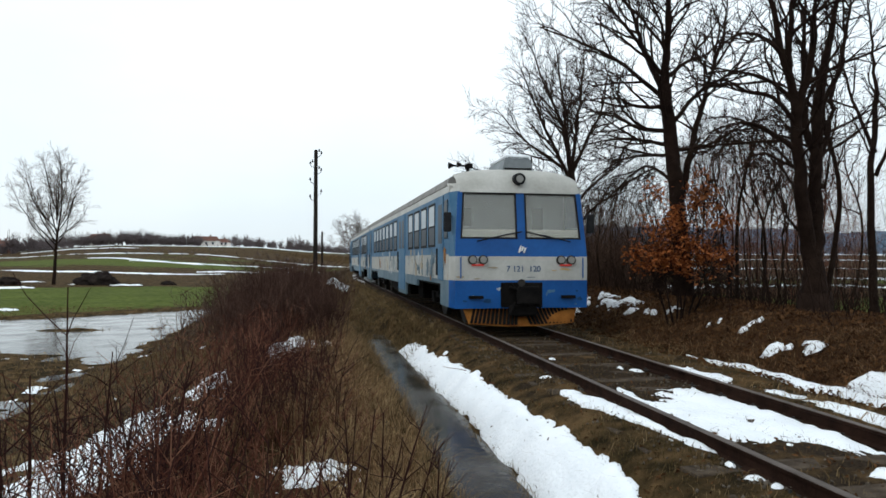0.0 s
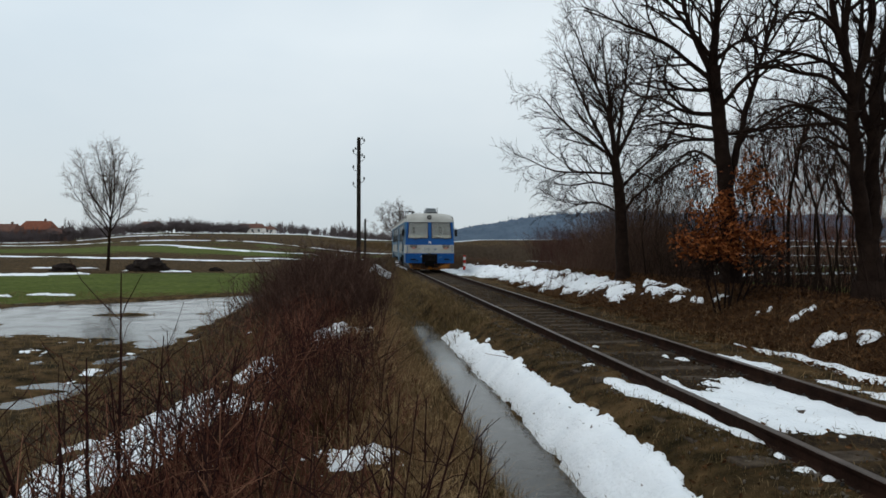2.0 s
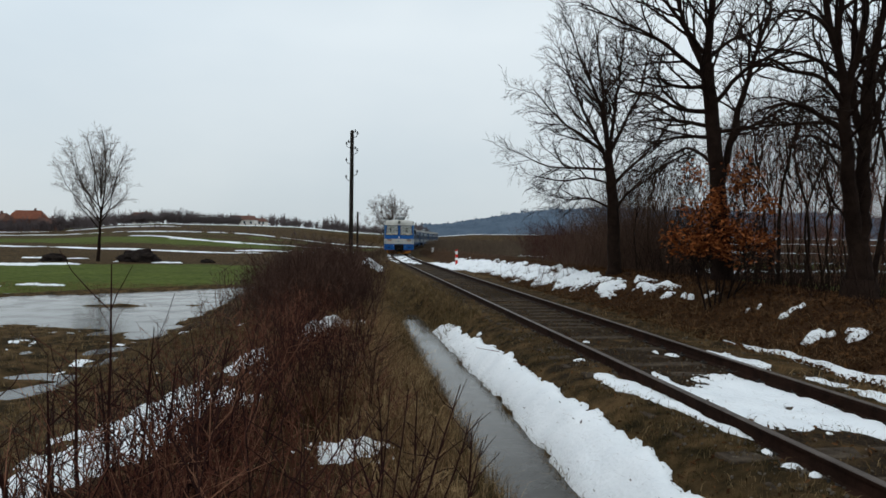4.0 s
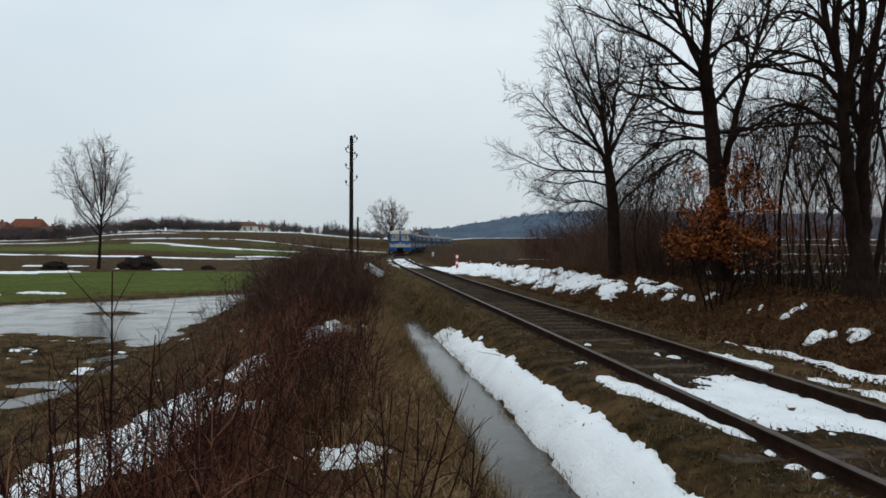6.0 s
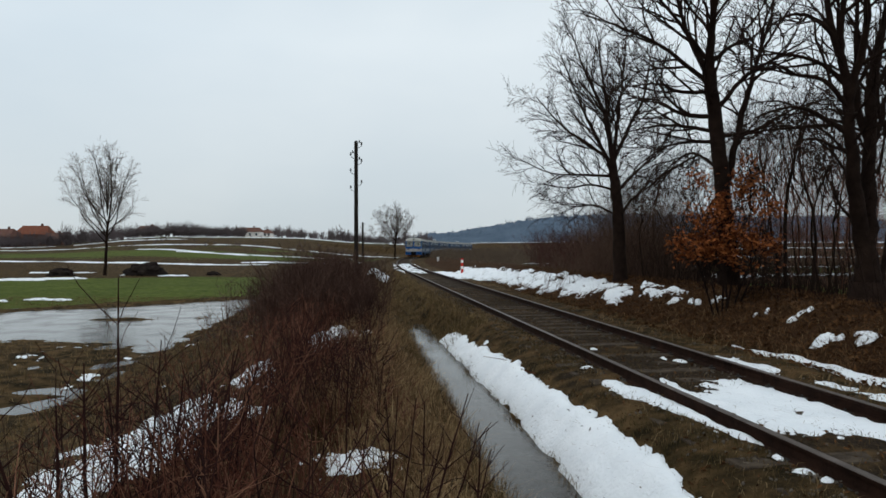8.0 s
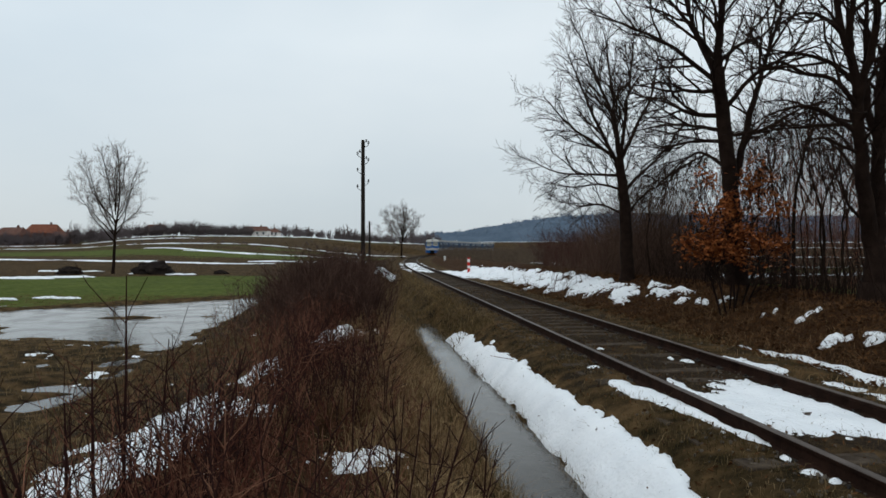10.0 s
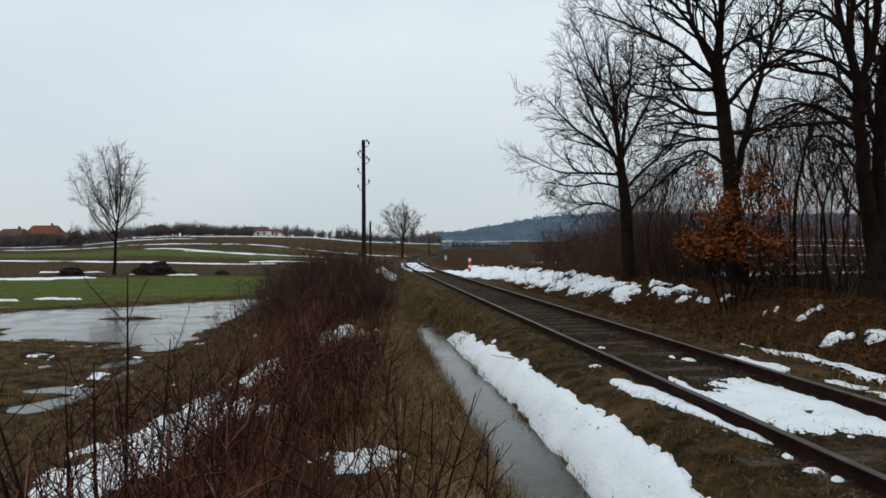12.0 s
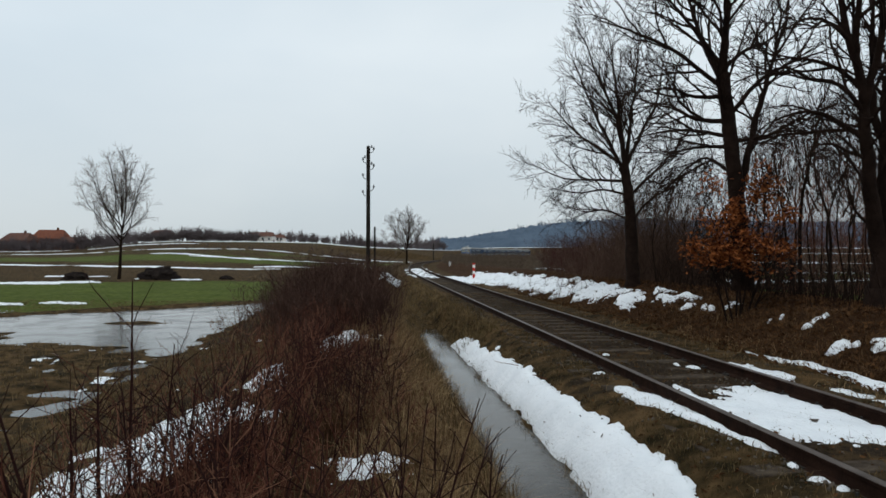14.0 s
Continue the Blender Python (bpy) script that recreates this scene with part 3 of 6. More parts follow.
        for dy in (-1.2, 1.2):
            for sx in (-1, 1):
                bm = bmesh.new()
                tube(bm, (sx * 0.69, yb + dy, 0.46), (sx * 0.80, yb + dy, 0.46), 0.455, None, 24)
                tube(bm, (sx * 0.67, yb + dy, 0.46), (sx * 0.695, yb + dy, 0.46), 0.485, None, 24)
                part("wheel", bm, M_IRON, bogie)
    if not cab:
        bm = bmesh.new()
        box(bm, -W + 0.005, W - 0.005, 0.0, 0.06, 0.5, 3.0)
        part("end_wall", bm, M_BLUE_PALE, car)
    # rust, dirt and spray paint on the flanks
    rng = random.Random(21)
    for sx in (-1, 1):
        for k in range(34):
            bm = bmesh.new()
            yc, zc = 0.7 + 15.5 * rng.random() ** 1.3, rng.uniform(1.0, 1.7)
            pts = []
            ra, rb = rng.uniform(0.05, 0.22), rng.uniform(0.08, 0.30)
            for j in range(17):
                a = 2 * math.pi * j / 17
                r = rng.uniform(0.45, 1.2)
                pts.append((sx * (W + 0.0045 + 0.0003 * k), yc + ra * r * math.cos(a), min(1.72, max(0.95, zc + rb * r * math.sin(a)))))
            slab(bm, pts, (-sx * 0.004, 0, 0))
            part("paint_patch", bm, rng.choice((M_RUST, M_GRAFFITI, M_GREY_BAND, M_SKIRT, M_SKIRT, M_RUST_PALE)), car, "faded spray paint and rust")
    if cab:
        build_cab(car, W)
    if unit:
        bm = bmesh.new()
        prism(bm, [(-0.20, 3.30), (0.46, 3.30), (0.47, 3.42), (0.42, 3.62), (0.34, 3.68), (-0.08, 3.68), (-0.16, 3.62), (-0.21, 3.42)], 0.75, 2.1)
        ac = part("roof_unit", bm, M_GREY_BAND, car, "grey rooftop cooling unit capped with snow")
        # black slats darken the unit's lower front in place of shading
        bm = bmesh.new()
        for zz in (3.33, 3.37, 3.41):
            box(bm, -0.17, 0.43, 0.725, 0.76, zz, zz + 0.028, 0.004)
        part("shade_louvre", bm, M_BLACK, ac)
        bm = bmesh.new()
        box(bm, -0.15, 0.41, 0.735, 2.12, 3.645, 3.72, 0.03)
        bmesh.ops.subdivide_edges(bm, edges=bm.edges[:], cuts=2)
        for v in bm.verts:
            v.co += Vector((0, 0.03, 0.02)) * noise.noise(v.co * 3)
        part("snow_cap", bm, M_SNOW, ac)
    return car


def build_cab(car, W):
    """The driver's end: raked windscreens, painted nose, lamps, coupler, striped plough plate."""
    def fx(z):
        return W - 0.04 if z < 1.6 else W - 0.04 - (z - 1.6) * 0.07

    def quad(z0, z1, x0, x1, name, mat, thick=0.07, parent=car, label="", lift=0.0):
        bm = bmesh.new()
        slab(bm, [(x0(z0), face_y(z0) - lift, z0), (x1(z0), face_y(z0) - lift, z0), (x1(z1), face_y(z1) - lift, z1), (x0(z1), face_y(z1) - lift, z1)], (0, thick, 0))
        return part(name, bm, mat, parent, label)

    L, R = (lambda z: -fx(z)), (lambda z: fx(z))
    # nose bands
    nose = quad(0.46, 1.03, L, R, "nose_skirt", M_BLUE, label="bright blue lower nose panel")
    quad(1.03, 1.52, L, R, "nose_panel", M_WHITE, label="white nose panel")
    quad(1.52, 1.88, L, R, "nose_band", M_BLUE, label="bright blue band below the windscreens")
    quad(1.88, 2.84, L, lambda z: -fx(z) + 0.10, "corner_post", M_BLUE)
    quad(1.88, 2.84, lambda z: fx(z) - 0.10, R, "corner_post", M_BLUE)
    quad(1.88, 2.84, lambda z: -0.085, lambda z: 0.085, "centre_post", M_BLUE)
    # white brow, curved to the roof
    bm = bmesh.new()
    rows = []
    for z, y, k in ((2.84, face_y(2.84) - 0.03, 1.0), (3.02, face_y(3.0), 0.995), (3.2, face_y(3.2) + 0.06, 0.97), (3.38, 0.62, 0.94)):
        ring = []
        for j in range(13):
            t = -1 + 2 * j / 12
            drop = 0.0 if z < 2.9 else (z - 2.86) * 0.24 * abs(t) ** 3.4
            ring.append(bm.verts.new((fx(2.84) * 1.0 * t * (1 if z < 2.9 else 1.0), y + 0.10 * abs(t) ** 4, z - drop)))
        rows.append(ring)
    for a, b in zip(rows, rows[1:]):
        for j in range(12):
            bm.faces.new((a[j], a[j + 1], b[j + 1], b[j]))
    part("brow", bm, M_WHITE, car, "white brow panel above the windscreens", smooth=True)
    # cab side returns, joining the raked nose to the flanks
    for sx in (-1, 1):
        for nm, z0, z1, mat in (("nose_return", 0.46, 1.03, M_BLUE), ("nose_return", 1.03, 1.52, M_WHITE), ("nose_return", 1.52, 2.86, M_BLUE_PALE)):
            bm = bmesh.new()
            slab(bm, [(sx * fx(z0), face_y(z0) + 0.01, z0), (sx * W, 0.46, z0), (sx * W, 0.46, z1), (sx * fx(z1), face_y(z1) + 0.01, z1)], (-sx * 0.05, 0, 0))
            part(nm, bm, mat, car)
        bm = bmesh.new()
        slab(bm, [(sx * fx(2.86), face_y(2.86) + 0.02, 2.84), (sx * W, 0.46, 2.84), (sx * W, 0.66, 3.06), (sx * fx(2.86) * 0.99, face_y(3.0) + 0.1, 3.03)], (-sx * 0.05, 0, 0))
        part("brow_return", bm, M_WHITE, car)
    # windscreens with black rubber, wiper
    for sx in (-1, 1):
        a = (lambda z: -fx(z) + 0.10) if sx < 0 else (lambda z: 0.085)
        b = (lambda z: -0.085) if sx < 0 else (lambda z: fx(z) - 0.10)
        pane = quad(1.90, 2.82, a, b, "windscreen", M_SCREEN, 0.012, label="dusty windscreen, paled to hold the sky's reflection", lift=-0.02)
        bm = bmesh.new()
        g = 0.035
        for z0, z1, l0, l1 in ((1.88, 1.88 + g, 0, 1), (2.84 - g, 2.84, 0, 1), (1.88, 2.84, 0, None), (1.88, 2.84, None, 1)):
            if l0 == 0 and l1 == 1:
                xs = (a(z0), b(z0), b(z1), a(z1))
            elif l1 is None:
                xs = (a(z0), a(z0) + g, a(z1) + g, a(z1))
            else:
                xs = (b(z0) - g, b(z0), b(z1), b(z1) - g)
            slab(bm, [(xs[0], face_y(z0) - 0.004, z0), (xs[1], face_y(z0) - 0.004, z0), (xs[2], face_y(z1) - 0.004, z1), (xs[3], face_y(z1) - 0.004, z1)], (0, 0.03, 0))
        part("window_rubber", bm, M_RUBBER, pane)
        bm = bmesh.new()
        x0 = sx * 0.95 if sx < 0 else 1.05
        tube(bm, (x0, face_y(1.84) - 0.03, 1.83), (x0 + 0.62 if sx < 0 else x0 - 0.62, face_y(1.98) - 0.035, 1.97), 0.012, None, 6)
        tube(bm, (x0 + (0.25 if sx < 0 else -0.35), face_y(1.9) - 0.04, 1.89), (x0 + 0.95 if sx < 0 else x0 - 0.95, face_y(2.0) - 0.035, 2.03), 0.014, None, 6)
        part("wiper", bm, M_RUBBER, car)
        # lamps in pairs
        bm = bmesh.new()
        for c in (0.83, 1.05):
            tube(bm, (sx * c, -0.05, 1.45), (sx * c, 0.02, 1.45), 0.095, None, 20)
        hous = part("lamp_housing", bm, M_IRON, car)
        for c, mat in ((1.05, M_LENS), (0.83, M_LENS)):
            bm = bmesh.new()
            tube(bm, (sx * c, -0.062, 1.45), (sx * c, -0.048, 1.45), 0.07, 0.075, 20)
            part("lamp_lens", bm, mat, hous)
        bm = bmesh.new()
        box(bm, sx * 0.94 - 0.13, sx * 0.94 + 0.13, -0.04, 0.01, 1.325, 1.36, 0.012)
        part("tail_lamp", bm, M_TAIL, car, "red tail lamp below the headlamps")
        # mirror
        bm = bmesh.new()
        tube(bm, (sx * (W - 0.05), 0.28, 2.34), (sx * (W + 0.09), 0.18, 2.34), 0.016, None, 6)
        box(bm, sx * (W + 0.09) - 0.08, sx * (W + 0.09) + 0.08, 0.10, 0.19, 2.02, 2.42, 0.03)
        part("mirror", bm, M_RUBBER, car)
        # steps and end handrails
        bm = bmesh.new()
        box(bm, sx * 0.98 - 0.15, sx * 0.98 + 0.15, -0.09, 0.0, 0.66, 0.72, 0.01)
        part("step", bm, M_BLACK, car)
        bm = bmesh.new()
        tube(bm, (sx * 1.30, -0.05, 1.08), (sx * 1.30, -0.05, 1.5), 0.014, None, 6)
        part("handrail", bm, M_BLUE, car)
        # driver's side window
        bm = bmesh.new()
        x0, x1 = sorted((sx * (W - 0.01), sx * (W + 0.02)))
        box(bm, x0, x1, 0.56, 0.92, 1.9, 2.72, 0.02)
        part("cab_side_window", bm, M_GLASS_SIDE, car)
    # inside of the cab
    bm = bmesh.new()
    box(bm, -W + 0.08, W - 0.08, 1.25, 1.30, 1.0, 3.0)
    wall = part("cab_wall", bm, M_SEAT, car)
    bm = bmesh.new()
    box(bm, -0.95, -0.78, 1.236, 1.249, 2.2, 2.6, 0.003)
    part("cab_wall_window", bm, M_IRON, wall)
    bm = bmesh.new()
    box(bm, 0.62, 0.86, 1.236, 1.249, 2.05, 2.62, 0.003)
    part("cab_wall_window", bm, M_IRON, wall)
    bm = bmesh.new()
    box(bm, -W + 0.1, W - 0.1, 0.16, 0.75, 1.86, 2.08, 0.04)
    part("dashboard", bm, M_DASH, car, "cream driver's desk")
    bm = bmesh.new()
    box(bm, -W + 0.06, W - 0.06, 0.4, 1.25, 2.93, 2.98)
    part("cab_ceiling", bm, M_SEAT, car)
    # top lamp
    bm = bmesh.new()
    tube(bm, (-0.02, face_y(3.06) - 0.10, 3.13), (-0.02, face_y(3.06) + 0.12, 3.13), 0.125, None, 24)
    top = part("top_lamp", bm, M_RUBBER, car, "round black headlamp")
    bm = bmesh.new()
    tube(bm, (-0.02, face_y(3.06) - 0.115, 3.13), (-0.02, face_y(3.06) - 0.09, 3.13), 0.075, 0.082, 24)
    part("lamp_lens", bm, M_LENS, top)
    # horns and aerial
    bm = bmesh.new()
    tube(bm, (-0.95, 0.9, 3.28), (-0.95, 0.9, 3.46), 0.04, None, 8)
    tube(bm, (-1.32, 0.86, 3.47), (-0.92, 0.86, 3.47), 0.02, None, 8)
    tube(bm, (-1.38, 0.86, 3.47), (-1.26, 0.86, 3.47), 0.075, 0.02, 12)
    tube(bm, (-1.18, 0.92, 3.50), (-1.08, 0.92, 3.50), 0.065, 0.02, 12)
    box(bm, -1.0, -0.86, 0.8, 0.98, 3.42, 3.52, 0.01)
    part("horn", bm, M_BLACK, car, "pair of black roof horns")
    bm = bmesh.new()
    tube(bm, (0.52, 1.0, 3.3), (0.52, 1.0, 3.74), 0.026, 0.018, 8)
    part("aerial", bm, M_IRON, car)
    # coupler pocket: a solid block, its black standing in for a shaded recess
    bm = bmesh.new()
    box(bm, -0.46, 0.44, -0.012, 0.3, 0.47, 0.99, 0.02)
    pocket = part("coupler_pocket", bm, M_BLACK, car)
    bm = bmesh.new()
    box(bm, -0.14, 0.16, -0.36, 0.0, 0.60, 0.86, 0.04)
    box(bm, -0.22, 0.24, -0.42, -0.34, 0.56, 0.92, 0.03)
    tube(bm, (-0.3, -0.1, 0.9), (0.28, -0.12, 0.66), 0.03, None, 8)
    tube(bm, (-0.26, -0.06, 0.98), (0.1, -0.16, 0.5), 0.022, None, 8)
    tube(bm, (0.3, -0.06, 0.92), (0.34, -0.14, 0.46), 0.025, None, 8)
    box(bm, -0.30, 0.28, -0.16, 0.02, 0.30, 0.52, 0.05)
    tube(bm, (-0.2, -0.2, 0.6), (-0.32, -0.2, 0.34), 0.03, None, 8)
    part("coupler", bm, M_BLACK, pocket)
    bm = bmesh.new()
    tube(bm, (-0.02, -0.05, 0.98), (-0.02, 0.02, 0.98), 0.075, None, 16)
    part("socket", bm, M_IRON, pocket)
    # plough plate with slanting stripes
    bm = bmesh.new()
    slab(bm, [(-1.22, 0.12, 0.46), (1.22, 0.12, 0.46), (1.12, 0.02, 0.15), (0.35, -0.12, 0.10), (-0.35, -0.12, 0.10), (-1.12, 0.02, 0.15)], (0, 0.05, 0))
    plough = part("plough_plate", bm, M_YELLOW, car, "orange plough plate with black stripes")
    for k in range(-13, 14):
        if abs(k) < 2:
            continue
        x = k * 0.082
        s = -0.085 * (1 if k > 0 else -1)
        zb = 0.125 + 0.035 * min(1.0, abs(x))
        yb = 0.02 - 0.14 * max(0.0, 1 - max(0.0, abs(x) - 0.3) / 0.72)
        yt = 0.12
        ym = yb - 0.012
        bm = bmesh.new()
        slab(bm, [(x - 0.027, ym, zb), (x + 0.027, ym, zb), (x + 0.027 + s, yt - 0.012, 0.45), (x - 0.027 + s, yt - 0.012, 0.45)], (0, 0.02, 0))
        part("stripe", bm, M_BLACK, plough)
    # scuffs and grime on the nose
    rng = random.Random(5)
    for k in range(26):
        zc = rng.uniform(0.52, 0.98) if k < 17 else rng.uniform(1.05, 1.45)
        xc, ra, rb = rng.uniform(-1.3, 1.3), rng.uniform(0.02, 0.10), rng.uniform(0.012, 0.05)
        if k >= 17:
            ra, rb = ra * 1.6, rb * 0.7
        if abs(xc) < 0.62 and zc > 1.1:
            continue
        pts = []
        for j in range(9):
            a = 2 * math.pi * j / 9
            r = rng.uniform(0.5, 1.2)
            pts.append((xc + ra * r * math.cos(a), -0.0045 - 0.0002 * k, zc + rb * r * math.sin(a)))
        bm = bmesh.new()
        slab(bm, pts, (0, 0.004, 0))
        part("scuff", bm, rng.choice((M_GRAFFITI, M_BLUE_PALE, M_BLUE_DEEP, M_IRON)) if k < 17 else rng.choice((M_GREY_BAND, M_RUST_PALE, M_YELLOW_PALE)), car)
    # class number, and the badge as a plain shape
    lettering("class_number", "7 121  120", 0.17, M_NUMBER, car, pose(0.03, -0.004, 1.21, 90, 0, 0), "dark blue painted number")
    bm = bmesh.new()
    for k in range(3):
        tube(bm, (-0.07 + 0.05 * k, -0.012, 1.60 + 0.03 * (k % 2)), (-0.03 + 0.05 * k, -0.012, 1.74 - 0.02 * k), 0.02, None, 6)
    part("badge", bm, M_SIGN_WHITE, car)


# pale base colour stands in for sky mirrored in the upper panes
M_GLASS_PALE = glassy("dusty_sky_lit_glass", (0.34, 0.39, 0.42), 0.3, 1.0)
M_TAIL = glassy("tail_lamp_red", (0.35, 0.02, 0.012), 0.3, 1.0)
M_TAIL.node_tree.nodes["Principled BSDF"].inputs["Emission Color"].default_value = (1.0, 0.05, 0.03, 1)
M_TAIL.node_tree.nodes["Principled BSDF"].inputs["Emission Strength"].default_value = 0.12
M_GLASS_SIDE = glassy("tinted_side_glass", (0.035, 0.045, 0.055), 0.35, 1.0)
M_GLASS_SIDE.node_tree.nodes["Principled BSDF"].inputs["Specular IOR Level"].default_value = 0.06
M_RUST_PALE = material("rust_stain", [(0.30, 0.25, 0.18), (0.40, 0.34, 0.26)], 6, 0.8)
M_YELLOW_PALE = material("faded_orange_spray", [(0.45, 0.28, 0.12), (0.55, 0.42, 0.22)], 5, 0.7)
M_DASH = material("cream_desk", [(0.62, 0.58, 0.45), (0.75, 0.71, 0.58)], 3, 0.6)
M_NUMBER = material("number_blue", [(0.03, 0.07, 0.16), (0.05, 0.1, 0.2)], 8, 0.6)

cars = [build_car(True, True)]
plain_car, unit_car = build_car(False, False), build_car(False, True)
cars += [plain_car, unit_car, copy_thing(plain_car, Matrix()), copy_thing(unit_car, Matrix())]

# arc length along the track, from y = 0
ARC_Y = np.arange(-5, 331, 1.0)
ARC_S = np.concatenate([[0], np.cumsum(np.hypot(1, [track_slope(v + 0.5) for v in ARC_Y[:-1]]))]) - 5.03


def on_track(s):
    y = float(np.interp(s, ARC_S, ARC_Y))
    return Vector((track_x(y), y, 0))


TAIL = [(0.0, 14.25), (0.5, 20.8), (1.0, 27.4), (1.5, 33.9), (2.0, 40.6), (2.5, 47.3), (3.0, 54.1), (4.0, 67.8), (5.0, 81.5), (6.0, 95.2), (7.0, 108.8),
        (8.0, 122.4), (9.0, 136.0), (10.0, 149.6), (11.0, 163.2), (12.0, 176.8), (13.0, 190.4), (14.0, 204.0)]


def motions():
    for k, car in enumerate(cars):
        rows = []
        for t, s in TAIL:
            s += k * PITCH
            a, b = on_track(s + 3.1), on_track(s + 18.1)
            d = (b - a).normalized()
            a = a - d * 3.1
            if k == 0:      # the tail car's nose swings out a little over the joints
                a.x += 0.13 * (1 - sm(22, 44, s))
                d = (b - a).normalized()
            rows.append((t, pose(a.x, a.y, 0, 0, 0, math.degrees(math.atan2(-d.x, d.y)))))
        walk(car, rows)

# ================= snow that lies about =================
WHITE_LABEL = "thin patch of old melting snow"


STRIP_Y = [1, 5, 6, 7.2, 8.5, 9.8, 11.8, 14.9, 17.2]
STRIP_L = [-2.04, -2.05, -2.06, -2.03, -2.01, -2.02, -2.08, -2.16, -2.2]
STRIP_R = [-1.60, -1.60, -1.48, -1.49, -1.55, -1.58, -1.62, -1.72, -1.9]


def strip_field(u, y):
    left = float(np.interp(y, STRIP_Y, STRIP_L)) + 0.06 * noise.noise((y * 0.9, 7.5, 0)) + 0.05 * noise.noise((y * 2.7, 8.5, 0))
    right = float(np.interp(y, STRIP_Y, STRIP_R)) + 0.07 * noise.noise((y * 0.8, 1.5, 0))
    e = min((u - left) * 7, (right - u) * 4.5, (16.6 - y) * 1.3, (y + 6.0) * 0.8, 1.0)
    return e + rough_edge(u, y * 0.7, 3, 2.6, 0.30)


snow(-2.5, -1.1, -7.0, 16.8, 0.045, 0.065, strip_field, 0.085, "long bank of old snow lying along the ditch", "snow_bank")
snow(-0.66, 0.66, 2.0, 8.8, 0.045, 0.055, lambda u, y: min((u + 0.42 + 0.25 * sm(6.8, 5.6, y)) * 5, (0.69 - u) * 6, (8.25 - y - 0.55 * max(0.0, 0.3 - u)) * 1.1, (y - 5.65 - 0.9 * (0.35 - u)) * 1.3, 1) + rough_edge(u, y, 5, 2.1, 0.62), 0.05,
     "flat sheet of snow between the rails")
snow(-0.66, -0.2, 5.9, 8.6, 0.035, 0.05, lambda u, y: 1 - abs(u + 0.47 - 0.11 * (y - 7.2)) / 0.09 - 1.4 * max(0.0, y - 8.1) - 1.4 * max(0.0, 6.3 - y) + rough_edge(u, y, 25, 2.4, 0.45), 0.035, "narrow strip of snow inside the rail")
snow(1.5, 2.3, 4.0, 8.9, 0.05, 0.06, oval(1.85, 7.2, 0.22, 1.35, 15, 0.5, 1.8), 0.05, WHITE_LABEL)
snow(0.85, 2.0, 8.4, 11.2, 0.045, 0.055, lambda u, y: 1 - math.hypot((u - 1.42 - 0.05 * (y - 9.8)) / 0.36, (y - 9.8) / 0.85) + rough_edge(u, y, 6, 2.2, 0.35), 0.05, WHITE_LABEL)
snow(2.0, 3.0, 5.5, 12.2, 0.035, 0.06, lambda u, y: 1 - abs(u - 2.47 + 0.03 * max(0.0, y - 10.3)) / (0.05 + 0.07 * sm(11.6, 9.2, y)) - max(0, y - 11.2) * 1.2 + rough_edge(u, y * 0.5, 8, 2.4, 0.26), 0.06, "thin ribbon of snow along the foot of the bank")
snow(2.0, 3.5, 6.6, 9.4, 0.045, 0.055, oval(2.85, 7.9, 0.36, 0.7, 28, 0.35, 1.8), 0.12, WHITE_LABEL)
snow(-1.35, -0.45, 5.4, 8.7, 0.04, 0.05, lambda u, y: 1 - abs(u + 0.93 - 0.10 * (7.0 - y)) / (0.06 + 0.13 * sm(6.0, 7.5, y)) - 2.0 * max(0.0, y - 7.9) - 2.0 * max(0.0, 5.85 - y) + rough_edge(u, y, 9, 2.6, 0.5), 0.04, WHITE_LABEL)
for k, (uc, yc, ru, ry) in enumerate([(-0.86, 5.25, 0.05, 0.07), (-0.88, 4.93, 0.07, 0.06), (-0.85, 4.72, 0.05, 0.05), (0.58, 9.95, 0.10, 0.14), (0.45, 10.2, 0.04, 0.1), (-0.97, 9.3, 0.10, 0.06), (-1.02, 9.25, 0.05, 0.04),
                                      (-0.31, 11.05, 0.07, 0.06), (-1.6, 13.3, 0.05, 0.12), (0.2, 5.0, 0.14, 0.10), (-0.95, 6.0, 0.03, 0.05)]):
    snow(uc - ru - 0.25, uc + ru + 0.25, yc - ry - 0.3, yc + ry + 0.3, 0.03, 0.04, oval(uc, yc, ru, ry, 30 + k, 0.35, 4.0), 0.035, "small scrap of melting snow")
for k, (uc, yc, ru, ry) in enumerate([(2.98, 10.5, 0.22, 0.16), (3.12, 10.3, 0.10, 0.12), (3.34, 10.0, 0.13, 0.16), (3.2, 9.85, 0.16, 0.14), (3.70, 11.9, 0.10, 0.10), (3.60, 12.0, 0.09, 0.09), (3.36, 11.85, 0.08, 0.07), (3.46, 12.7, 0.05, 0.08),
                                      (3.78, 15.0, 0.18, 0.22), (3.62, 14.95, 0.10, 0.16), (3.44, 16.4, 0.16, 0.2), (3.48, 15.7, 0.10, 0.16), (3.5, 15.4, 0.08, 0.12), (3.85, 18.6, 0.2, 0.3), (3.42, 13.0, 0.05, 0.06)]):
    snow(uc - ru - 0.3, uc + ru + 0.3, yc - ry - 0.4, yc + ry + 0.4, 0.04, 0.05, oval(uc, yc, ru * 0.85, ry * 0.9, 50 + k, 0.8, 3.6), 0.075, "scrap of snow on the leafy bank")


